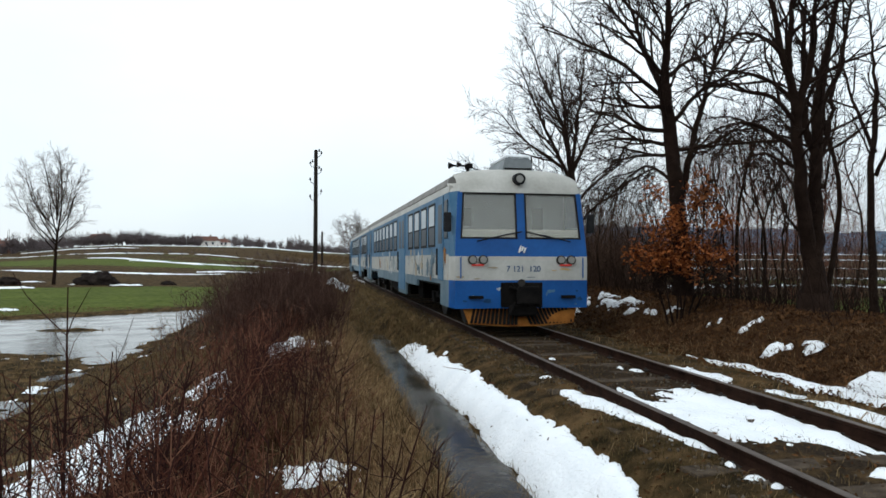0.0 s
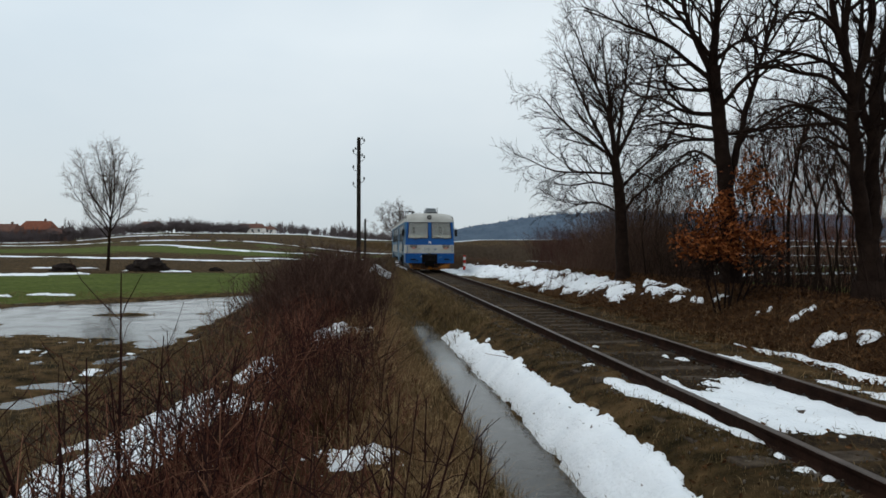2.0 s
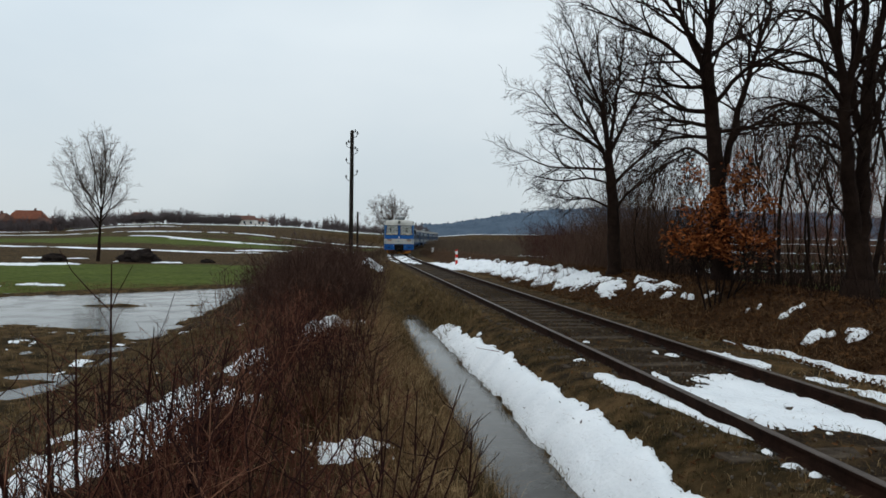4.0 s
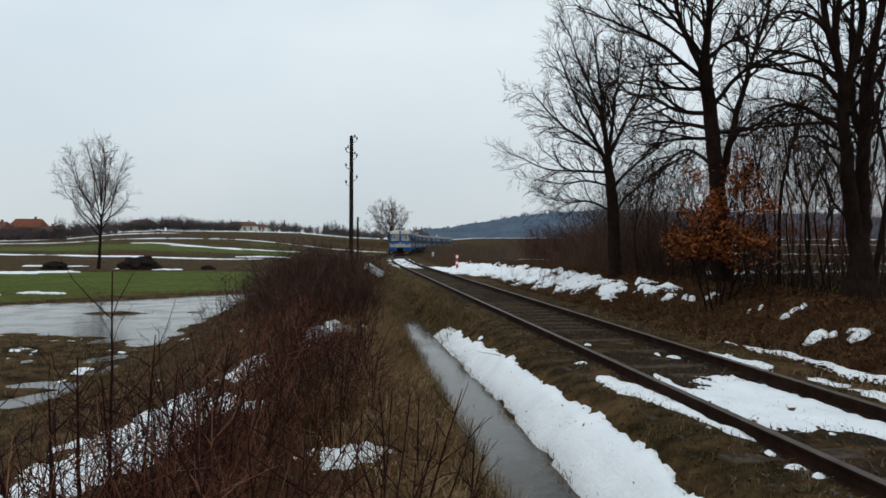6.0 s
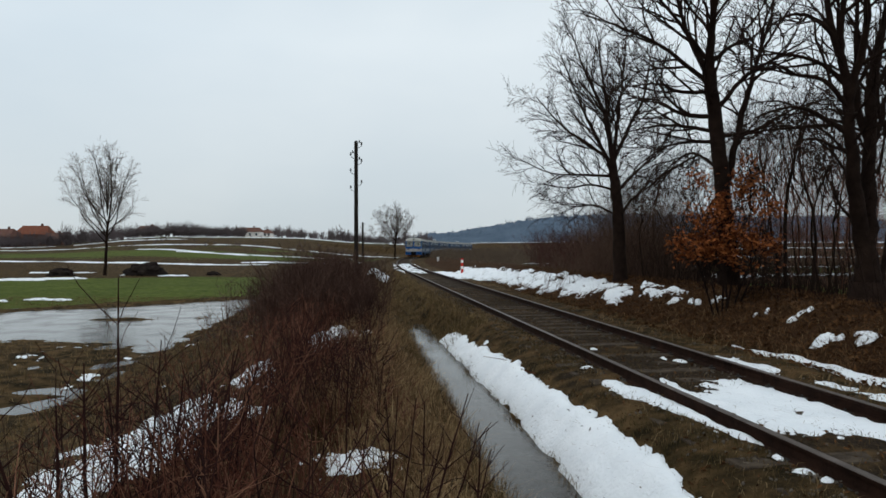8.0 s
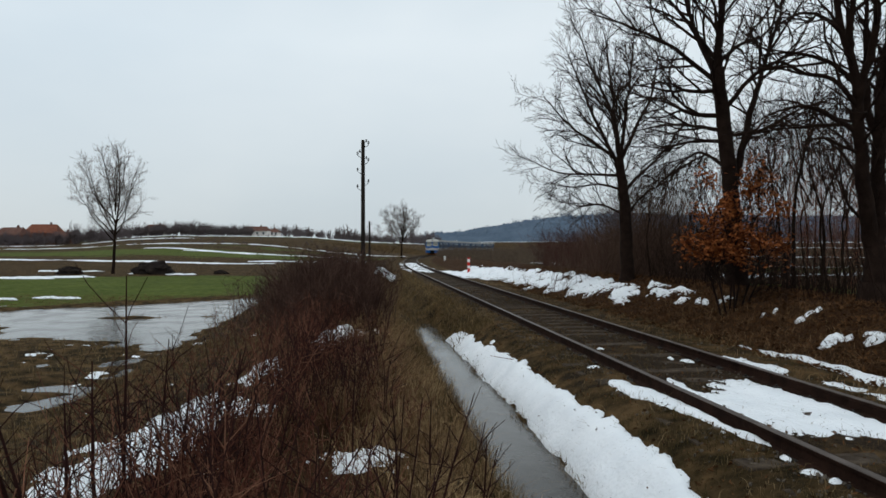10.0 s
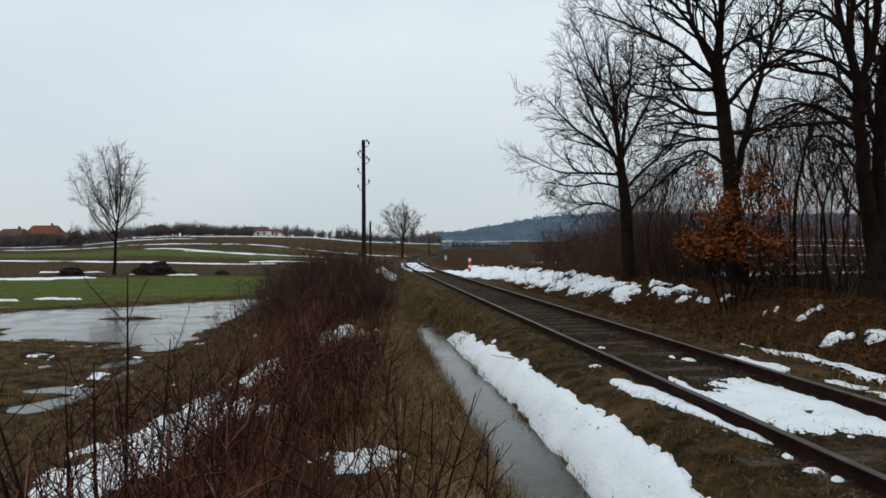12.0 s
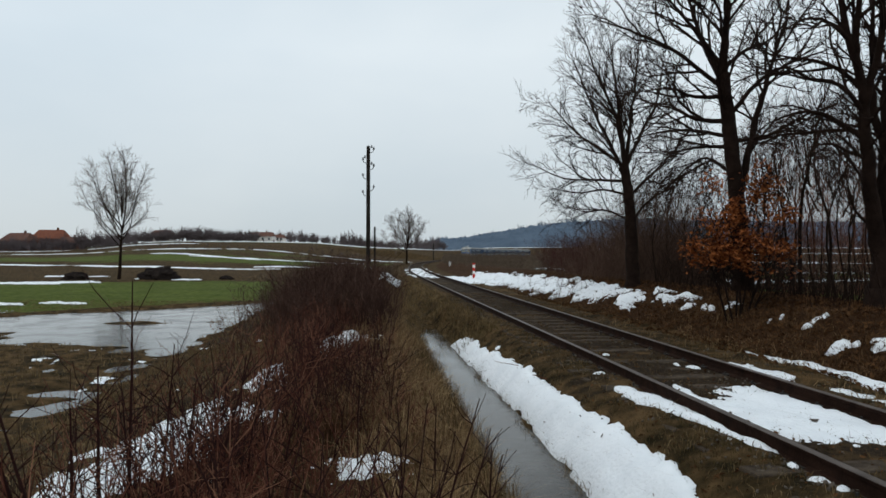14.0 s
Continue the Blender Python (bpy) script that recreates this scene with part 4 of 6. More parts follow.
def bank_field(u, y):
    e = min((u - 2.95 + 0.022 * (y - 17)) * 1.8, (4.0 - 0.03 * max(0.0, y - 26) - u) * 1.8, (y - 16.5) * 0.35, (47 - y) * 0.5, 1.0)
    tuft = abs(noise.noise((u * 1.5 + y * 0.8, y * 0.35 - u * 0.5, 4)) + 0.35 * noise.noise((u * 4.5, y * 2.2, 6)))
    return min(0.6, e) + rough_edge(u * 1.2 + y * 0.3, y * 0.5, 12, 1.6, 0.75) - (0.25 + 0.9 * (1 - sm(22, 36, y))) * (1 - sm(0.03, 0.17, tuft)) - 0.04 - 0.35 * (1 - sm(17, 26, y))


snow(1.6, 4.8, 15, 48, 0.065, 0.11, bank_field, 0.13, "broken bank of snow on the slope beside the track", "snow_bank")
snow(-1.25, 1.6, 44, 78, 0.13, 0.4, lambda u, y: min((1.35 - abs(u)) * 2, (y - 45) * 0.4, (76 - y) * 0.4, 1) * 0.7 + rough_edge(u, y * 0.3, 14, 1.6, 1.0) - 0.52 - 0.5 * (abs(abs(u) - GAUGE) < 0.16), 0.05, "patchy snow lying over the far track")
snow(1.2, 3.6, 38, 60, 0.2, 0.5, oval(2.0, 46, 0.8, 6, 41, 0.5, 1.0), 0.08, WHITE_LABEL)
snow(-4.0, -2.0, 41, 50, 0.07, 0.12, oval(-2.75, 45.0, 0.65, 2.6, 17, 0.25, 1.3), 0.6, "heaped clump of snow beside the track", "snow_heap")
snow(-5.4, -3.7, 11.6, 14.8, 0.06, 0.08, oval(-4.4, 13.2, 0.48, 0.85, 18, 0.9, 3.0), 0.27, "lump of snow caught in the brambles")
snow(-4.7, -3.4, 4.8, 6.6, 0.045, 0.05, oval(-4.08, 5.72, 0.34, 0.30, 19, 1.0, 3.4), 0.065, "rounded lump of snow caught in the brambles")
snow(-8.2, -4.4, 4.6, 11.4, 0.08, 0.09, lambda u, y: 1 - math.hypot((u + 6.35 - 0.16 * (y - 7)) / 0.85, (y - 7.2) / 1.9) + rough_edge(u, y, 20, 1.8, 0.95) - 0.1, 0.09, "ragged snow under the brambles")
snow(-6.4, -4.6, 7.0, 8.6, 0.05, 0.06, oval(-5.35, 7.8, 0.30, 0.26, 23, 0.9, 2.8), 0.08, "lump of snow caught in the brambles")
snow(-6.2, -4.9, 9.0, 11.8, 0.06, 0.08, oval(-5.6, 10.3, 0.24, 0.85, 24, 0.9, 2.8), 0.09, "lump of snow caught in the brambles")
snow(-13, -6.5, 9, 19, 0.14, 0.16, lambda u, y: rough_edge(u, y, 27, 0.9, 1.0) - 0.62, 0.03, "scattered crusts of snow on the wet grass")


def row_field(yc, half, slant, seed, gap, u0, u1):
    def f(u, y):
        end = min(1.0, (u - u0) / (0.12 * (u1 - u0)), (u1 - u) / (0.12 * (u1 - u0)))
        d = abs(y - yc - slant * u + 0.5 * half * noise.noise((u * 0.05, seed, 0)))
        return end - d / half + 0.9 * noise.noise((u * 0.07, seed * 1.7, 2)) + 0.9 * noise.noise((u * 0.28, y * 0.4, seed)) + 0.5 * noise.noise((u * 0.9, y * 1.1, seed)) - gap
    return f


for k, (u0, u1, yc, half, slant, gap) in enumerate([(-24.0, -20.6, 34.2, 0.46, 0.03, 0.45), (-20.8, -17.9, 34.0, 0.30, -0.02, 0.55), (-46, -27.5, 61.5, 1.6, 0.06, 0.0), (-27, -20, 65.8, 0.9, 0.0, 0.0), (-36, -29, 56.2, 0.6, 0.0, 0.1), (-40, -32, 74, 0.6, 0, 0.3),
                                            (-100, -22, 101, 5.0, -0.35, -0.1), (-78, -40, 141, 4.0, -0.45, 0.1), (-60, -14, 165, 5.5, 0.03, 0.2), (-150, -10, 205, 8, -0.03, 0.3), (-190, -112, 262, 12, 0.0, -0.2),
                                            (-172, -50, 300, 9, 0.0, -0.1), (-330, 20, 400, 14, 0.02, 0.25), (-30, -8, 122, 6, 0.0, -0.2),
                                            (10, 70, 46, 0.9, 0.0, 0.35), (12, 90, 70, 1.8, 0.02, 0.25), (30, 160, 125, 6, 0.0, 0.2), (45, 220, 190, 10, 0.0, -0.1), (20, 300, 290, 16, 0.0, -0.2), (-150, 330, 415, 75, 0.0, -0.6)]):
    half = half * (0.24 if yc > 100 else 0.62)
    gap += 0.25 if 95 < yc < 310 and u1 < 0 else 0.0
    low, high = sorted((yc + slant * u0, yc + slant * u1))
    reach = half * 1.9 + (high - low) / 2
    yc_mid = (low + high) / 2
    snow(u0, u1, yc_mid - reach, yc_mid + reach, (u1 - u0) / 150, max(0.12, reach / 22), row_field(yc, half, slant, 60 + k, gap, u0, u1), 0.10, "long drift of snow along a field boundary", "snow_drift",
         base=lambda u, y, z: z + 0.05, joined=True)


# ================= growing things =================


class Wood:
    """Collects tapering twigs as one mesh."""

    def __init__(self):
        self.v, self.f = [], []

    def limb(self, pts, r0, r1, sides):
        n, o = len(pts), len(self.v)
        for k, p in enumerate(pts):
            d = pts[min(k + 1, n - 1)] - pts[max(k - 1, 0)]
            a = d.orthogonal().normalized() if k == 0 else (a - d * (a.dot(d) / max(1e-9, d.length_squared))).normalized()
            b = d.cross(a).normalized()
            r = r0 + (r1 - r0) * k / (n - 1)
            for j in range(sides):
                t = 2 * math.pi * j / sides
                self.v.append(p + (a * math.cos(t) + b * math.sin(t)) * r)
        for k in range(n - 1):
            for j in range(sides):
                i = (j + 1) % sides
                self.f.append((o + k * sides + j, o + k * sides + i, o + (k + 1) * sides + i, o + (k + 1) * sides + j))

    def mesh(self, name, mat, smooth=True):
        return mesh_from(name, self.v, self.f, mat, smooth)


def wander(rng, p, d, length, n, bend, lift):
    pts, d = [p.copy()], d.normalized()
    for k in range(n):
        d = (d + Vector((rng.gauss(0, bend), rng.gauss(0, bend), rng.gauss(0, bend) + lift))).normalized()
        p = p + d * (length / n)
        pts.append(p)
    return pts


def sprout(rng, wood, pts, r0, r1, level, dense, reach, lift, tips=None, thin=0.0055):
    """Side branches along a limb, then theirs, down to twigs."""
    total = sum((b - a).length for a, b in zip(pts, pts[1:]))
    count = max(2, int(total * dense[level] + rng.random()))
    for c in range(count):
        t = 0.18 + 0.82 * (c + rng.random()) / count
        k = min(len(pts) - 2, int(t * (len(pts) - 1)))
        w = t * (len(pts) - 1) - k
        p = pts[k].lerp(pts[k + 1], min(1, w))
        d = (pts[k + 1] - pts[k]).normalized()
        side = d.orthogonal().normalized()
        side.rotate(Matrix.Rotation(rng.random() * 6.283, 3, d))
        out = (d * rng.uniform(0.75, 1.25) + side * rng.uniform(0.5, 0.95)).normalized()
        ln = reach[level] * rng.uniform(0.5, 1.2) * (1.2 - 0.5 * t)
        r = min((r0 + (r1 - r0) * t) * 0.62, 0.019 * ln + 0.004)
        q = wander(rng, p, out, ln, (5, 4, 3, 2)[level], (0.17, 0.15, 0.13, 0.12)[level], lift)
        wood.limb(q, max(r, thin), max(thin * 0.75, r * 0.35), (5, 4, 3, 3)[level])
        if tips is not None and level >= 2:
            tips.append((q[-1], q[-1] - q[-2]))
            tips.append((q[len(q) // 2], q[-1] - q[-2]))
        if level + 1 < len(dense):
            sprout(rng, wood, q, r, r * 0.35, level + 1, dense, reach, lift, tips, thin)


def smooth_line(rng, pts, jitter):
    out = []
    for k in range(len(pts) - 1):
        p0, p1, p2, p3 = pts[max(0, k - 1)], pts[k], pts[k + 1], pts[min(len(pts) - 1, k + 2)]
        for s in range(4):
            t = s / 4
            out.append(0.5 * ((2 * p1) + (p2 - p0) * t + (2 * p0 - 5 * p1 + 4 * p2 - p3) * t * t + (3 * p1 - p0 - 3 * p2 + p3) * t ** 3)
                       + Vector((rng.gauss(0, jitter), rng.gauss(0, jitter), 0)) * (0 if k + s == 0 else 1))
    return out + [pts[-1]]


def tree(name, label, x, y, z, trunk_r, limbs, seed, dense=(2.6, 4.5, 6.5), reach=(1.7, 0.8, 0.42), lift=0.05, mat=None, category="tree", group="bare trees", spread=0.9, thin=0.0055):
    """limbs: (radius at start, end radius, [(right, up), ...]); the first is the trunk. The crown is as deep as it is wide."""
    rng = random.Random(seed)
    mat = mat or M_BARK
    t = thing(name, label, category, pose(x, y, z), group)
    stems, twigs = Wood(), Wood()
    grownwood = []
    for k, (ra, rb, pts) in enumerate(limbs):
        line, root = [], 0.0
        if k and len(pts[0]) == 2:      # a limb starts in the depth of the wood that it springs from
            root = min(grownwood, key=lambda v: (v.x - pts[0][0]) ** 2 + (v.z - pts[0][1]) ** 2).y
        side = rng.uniform(-spread, spread) if k else 0.0
        for j, p in enumerate(pts):
            line.append(Vector(p) if len(p) == 3 else Vector((p[0], root + side * 0.32 * j if k else 0.0, p[1])))
        line = smooth_line(rng, line, 0.015)
        grownwood += line
        stems.limb(line, ra * 0.84, rb if k == 0 else min(rb, 0.012), 12 if ra > 0.1 else 8)
        if k == 0:
            flare = [line[0] + Vector((0, 0, -0.4)), line[0] + Vector((0, 0, 0.02)), line[1] * 0.5 + line[0] * 0.5]
            stems.limb(flare, ra * 1.2, ra * 0.84, 12)
            if len(limbs) > 1:
                line = line[len(line) // 2:]
        sprout(rng, twigs, line, ra, rb, 0, dense, reach, lift, None, thin)
    part("trunk", stems.mesh("trunk", M_BARK), None, t)
    part("crown", twigs.mesh("crown", mat, False), None, t, "fine bare branches and twigs")
    return t


def grown(seed, h, fork, n, wide, r):
    """Limbs of a tree that nobody has shaped: a trunk and n leaders."""
    rng = random.Random(seed)
    out = [(r, r * 0.42, [(0, 0), (rng.uniform(-0.1, 0.1) * fork, fork * 0.55), (rng.uniform(-0.1, 0.1) * fork, fork)])]
    x0, z0 = out[0][2][-1]
    for k in range(n):
        a = wide * (-1 + 2 * (k + 0.5 + rng.uniform(-0.25, 0.25)) / n)
        zs = fork * (0.98 if k == n // 2 else rng.uniform(0.62, 0.95))
        tip = h * (1 - 0.28 * abs(a / wide) ** 1.5) * rng.uniform(0.92, 1.02)
        out.append((r * (0.46 if k == n // 2 else 0.5), r * 0.08, [(x0 * zs / fork, zs), (x0 + a * 0.45, zs + (tip - zs) * 0.33), (x0 + a * 0.8, zs + (tip - zs) * 0.68), (x0 + a, tip)]))
    return out


def fanned(seed, h, fork, wide, n, r, belly=0.45, lean=0.0):
    """A round-headed tree: straight limbs fanning from a short trunk, all round it."""
    rng = random.Random(seed)
    out = [(r, r * 0.12, [(0, 0, 0), (0.01 * h, 0, fork * 0.5), (0.02 * h, 0, fork), (0.045 * h, 0.02 * h, fork + 0.45 * (h - fork)), (0.03 * h, 0, h)])]
    for k in range(n):
        az, tilt = k * 2.39996, 0.12 + 0.88 * math.sqrt((k + 0.4) / n)
        zs = fork * (0.58 + 0.4 * rng.random()) + (1 - tilt) * 0.6 * (h - fork)
        tx, ty = math.cos(az) * tilt * wide, math.sin(az) * tilt * wide
        tz = zs + (h - zs) * (belly + (1 - belly) * math.sqrt(max(0.0, 1 - tilt ** 2))) * rng.uniform(0.9, 1.02)
        x0 = 0.02 * h * min(1.0, zs / fork)
        out.append((r * rng.uniform(0.26, 0.4), r * 0.05, [(x0, 0, zs)] + [(x0 + (tx + lean) * a + rng.gauss(0, 0.12), ty * a, zs + (tz - zs) * b) for a, b in ((0.42, 0.30), (0.78, 0.64), (1.0, 1.0))]))
    return out


TREE_A = [(0.25, 0.12, [(0.04, 0.23), (-0.02, 2.25), (-0.16, 3.48), (-0.25, 4.32)]),
          (0.085, 0.012, [(-0.21, 4.09), (-0.4, 5.58), (-0.6, 6.99), (-0.88, 8.57)]),
          (0.08, 0.012, [(-0.21, 4.21), (0.04, 5.93), (0.25, 7.25), (0.42, 8.57)]),
          (0.085, 0.012, [(-0.21, 3.91), (-0.81, 4.97), (-1.55, 6.29), (-2.16, 7.69)]),
          (0.075, 0.012, [(-0.26, 4.21), (-1.02, 4.7), (-2.04, 5.32), (-3.04, 6.29)]),
          (0.06, 0.01, [(-0.21, 3.72), (-1.19, 3.79), (-2.34, 3.86), (-3.39, 4.32)]),
          (0.05, 0.01, [(-0.18, 3.26), (-1.02, 3.44), (-1.9, 3.33), (-2.69, 3.44)]),
          (0.045, 0.01, [(-0.07, 2.39), (-0.81, 2.77), (-1.55, 2.74), (-2.16, 2.98)]),
          (0.07, 0.012, [(-0.11, 3.12), (0.56, 3.79), (1.35, 4.39), (2.05, 5.14)]),
          (0.06, 0.012, [(-0.04, 2.33), (0.74, 3.12), (1.62, 3.55), (2.41, 3.83)]),
          (0.08, 0.012, [(-0.26, 4.32), (-0.49, 5.76), (-1.19, 7.34), (-1.63, 8.66)]),
          (0.08, 0.012, [(-0.19, 4.27), (0.39, 5.41), (0.91, 6.46), (1.12, 7.69)])]
TREE_B = [(0.21, 0.13, [(0, 0.78), (-0.16, 2.86), (-0.32, 4.07), (-0.41, 5.05)]),
          (0.11, 0.04, [(-0.41, 4.99), (-0.49, 6.03), (-0.59, 7.25), (-0.65, 8.59)]),
          (0.1, 0.03, [(-0.41, 4.81), (-0.73, 5.78), (-0.95, 6.64), (-1.2, 7.86)]),
          (0.09, 0.03, [(-0.4, 5.05), (-0.27, 6.03), (-0.16, 7.25), (0.02, 8.34)]),
          (0.11, 0.03, [(-0.07, 2.31), (0.15, 3.28), (0.45, 4.38), (0.7, 5.17), (1.06, 6.27), (1.24, 7.49)]),
          (0.07, 0.015, [(-0.37, 4.68), (-1.01, 5.17), (-1.68, 5.6), (-2.48, 5.9), (-3.27, 6.15)]),
          (0.07, 0.015, [(-0.32, 0, 4.01), (-0.84, 0.5, 4.17), (-1.26, 1, 4.59), (-1.75, 1.6, 4.76)]),
          (0.06, 0.012, [(-0.37, 4.56), (-1.01, 4.56), (-1.5, 4.75), (-2.05, 4.71)]),
          (0.06, 0.012, [(-0.29, 0, 3.68), (-0.6, 1, 3.98), (-0.96, 2.2, 4.19), (-1.42, 3.4, 4.21)]),
          (0.055, 0.012, [(-0.24, 0, 3.46), (-0.47, 1.2, 3.65), (-0.65, 2.5, 3.68), (-0.99, 3.6, 3.34)]),
          (0.05, 0.012, [(-0.2, 0, 2.86), (-0.34, 1.2, 3.39), (-0.4, 2.4, 3.27), (-0.66, 3.2, 2.85)]),
          (0.07, 0.015, [(-0.32, 4.07), (0.15, 4.75), (0.63, 5.05), (1.24, 5.23)]),
          (0.06, 0.012, [(-0.22, 3.59), (0.39, 3.65), (1, 4.01), (1.61, 4.2)]),
          (0.06, 0.012, [(-0.39, 5.17), (0.15, 5.6), (0.7, 5.84), (1.37, 6.51)]),
          (0.06, 0.012, [(-0.44, 5.29), (-1.07, 6.03), (-1.56, 6.51), (-2.05, 7)])]
TREE_C = [(0.29, 0.06, [(0, 0.48), (-0.01, 0.99), (-0.07, 1.39), (-0.2, 1.78)]),
          (0.18, 0.05, [(-0.05, 1.14), (-0.34, 2), (-0.53, 2.92), (-0.7, 3.88), (-1.06, 4.85), (-1.48, 6.02), (-1.73, 6.88)]),
          (0.18, 0.05, [(0.02, 1.14), (0, 2), (0.03, 3.88), (0.2, 4.95), (0.39, 6.02), (0.51, 6.88)]),
          (0.1, 0.03, [(0.03, 2.92), (-0.18, 3.94), (-0.15, 5.26), (-0.1, 6.37)]),
          (0.1, 0.03, [(-0.66, 3.63), (-0.54, 4.55), (-0.61, 5.46), (-0.66, 6.48)]),
          (0.07, 0.015, [(-0.56, 3.07), (-1.02, 3.41), (-1.52, 3.6), (-2.13, 3.41)]),
          (0.06, 0.015, [(-0.7, 3.88), (-1.12, 4.29), (-1.73, 4.49), (-2.24, 4.46)]),
          (0.06, 0.015, [(-0.64, 3.53), (-1.12, 3.98), (-1.63, 4.06), (-2.08, 4.24)]),
          (0.055, 0.012, [(-0.99, 4.67), (-1.37, 4.95), (-1.83, 5), (-2.24, 4.8)]),
          (0.05, 0.012, [(-0.5, 2.77), (-0.83, 2.86), (-1.22, 3), (-1.63, 2.92)]),
          (0.08, 0.02, [(-0.88, 4.39), (-0.91, 5.15), (-0.97, 5.87), (-1.04, 6.58)]),
          (0.08, 0.02, [(0.01, 2.61), (0.39, 3.53), (0.66, 4.44), (0.97, 5.36)]),
          (0.07, 0.02, [(0.04, 3.83), (0.43, 4.6), (0.56, 5.46), (0.63, 6.37)])]
tree("bare_tree", "dark bare tree with fine spreading twigs on the bank", 5.69, 21.6, 0.25, 0.27, [(a, b, [(dx * 0.86 - 0.02, dz * 0.93) for dx, dz in pts]) for a, b, pts in TREE_A], 11, dense=(4.3, 6.8, 8.2), reach=(1.22, 0.68, 0.36), lift=0.03, thin=0.0048)
tree("bare_tree", "tall dark bare oak with two main stems", 6.32, 15.0, 0.30, 0.27, TREE_B, 12, dense=(2.9, 4.5, 6.0), reach=(1.55, 0.82, 0.40), lift=0.03, spread=1.3)
tree("bare_tree", "thick dark bare tree forking into many stems", 7.78, 12.5, 0.36, 0.3, TREE_C, 13, dense=(2.3, 4.0, 5.2), reach=(1.5, 0.75, 0.38), lift=0.03, spread=0.8)
for k, (b, yy, h, r, lean, wide) in enumerate([(1404, 17.5, 6.2, 0.10, 0.1, 0.8), (1392, 19.0, 5.6, 0.07, -0.5, 0.9), (1450, 18.5, 5.4, 0.09, 0.0, 0.8), (1466, 16.5, 5.0, 0.06, 0.2, 0.7), (1345, 20.0, 5.2, 0.06, -0.1, 0.9),
                                                 (1495, 17.0, 4.2, 0.05, 0.1, 0.6), (1566, 15.0, 7.0, 0.12, 0.2, 0.9), (1665, 14.0, 7.5, 0.16, 0.2, 1.4), (1425, 24.0, 6.5, 0.08, 0.0, 1.0), (1180, 27.0, 6.0, 0.09, 0.1, 1.2), (1330, 30.0, 7.0, 0.09, 0.0, 1.3),
                                                 (1520, 26.0, 6.5, 0.08, 0.2, 1.2), (1245, 24.0, 4.8, 0.06, 0.1, 1.0), (1360, 17.0, 4.6, 0.04, 0.3, 0.6), (1382, 22.0, 6.4, 0.06, -0.2, 0.8), (1430, 19.5, 5.8, 0.05, 0.2, 0.7),
                                                 (1478, 22.0, 6.6, 0.06, -0.2, 0.9), (1545, 20.0, 6.5, 0.07, 0.1, 0.9), (1140, 26.0, 4.6, 0.05, 0.0, 1.0), (1215, 22.0, 4.2, 0.04, 0.2, 0.9), (1505, 30.0, 8.0, 0.09, 0.0, 1.3), (1395, 33.0, 8.5, 0.09, 0.0, 1.4), (1345, 26.0, 7.0, 0.07, 0.1, 1.0), (1370, 36.0, 9.0, 0.09, 0.0, 1.4), (1440, 28.0, 7.5, 0.07, 0.1, 1.1), (1460, 36.0, 9.0, 0.08, -0.1, 1.4), (1488, 19.0, 6.0, 0.05, 0.0, 0.8),
                                                 (1535, 24.0, 7.0, 0.07, 0.0, 1.0), (1555, 32.0, 8.5, 0.09, 0.0, 1.3), (1585, 26.0, 7.5, 0.08, 0.0, 1.2), (1620, 20.0, 7.0, 0.07, 0.0, 1.0), (1300, 27.0, 6.5, 0.06, 0.0, 1.0), (1270, 33.0, 7.0, 0.07, 0.0, 1.2), (1150, 24.0, 4.0, 0.04, 0.0, 1.0), (1190, 25.0, 4.4, 0.04, 0.1, 1.1), (1120, 28.0, 4.2, 0.04, 0.0, 1.1), (1225, 28.0, 5.4, 0.05, 0.0, 1.1), (1090, 30.0, 3.6, 0.04, 0.0, 1.0)]):
    x = aside(b, yy)
    r = r * 0.68
    limbs = grown(40 + k, h, h * 0.62, 3, wide * 0.7, r)
    limbs = [(a, b, [(dx + lean * dz / h, dz) for dx, dz in pts]) for a, b, pts in limbs]
    tree("young_tree", "slender dark bare young tree among brush", x, yy, ground_z(x - track_x(yy), yy), r, limbs, 70 + k, dense=(2.4, 3.8, 4.2), reach=(1.0, 0.58, 0.32), group="slender young trees", spread=0.6)
# lone trees in the fields
x, yy = aside(199, 66.5), 66.5
tree("field_tree", "lone bare pale-twigged tree in a wet field", x, yy, ground_z(x - track_x(yy), yy), 0.2, fanned(3, 12.2, 4.4, 3.5, 17, 0.2, 0.30, -0.75), 21, dense=(2.6, 4.0, 4.2), reach=(1.35, 0.8, 0.5), lift=0.04, mat=M_BARK_GREY, thin=0.009)
x, yy = aside(709, 118), 118.0
tree("field_tree", "rounded bare tree beside the far track", x, yy, ground_z(x - track_x(yy), yy), 0.24, fanned(5, 8.9, 2.8, 3.7, 18, 0.22, 0.30, -0.5), 22, dense=(2.8, 4.2, 4.0), reach=(1.3, 0.8, 0.5), lift=0.04, mat=M_BARK_GREY, thin=0.012)


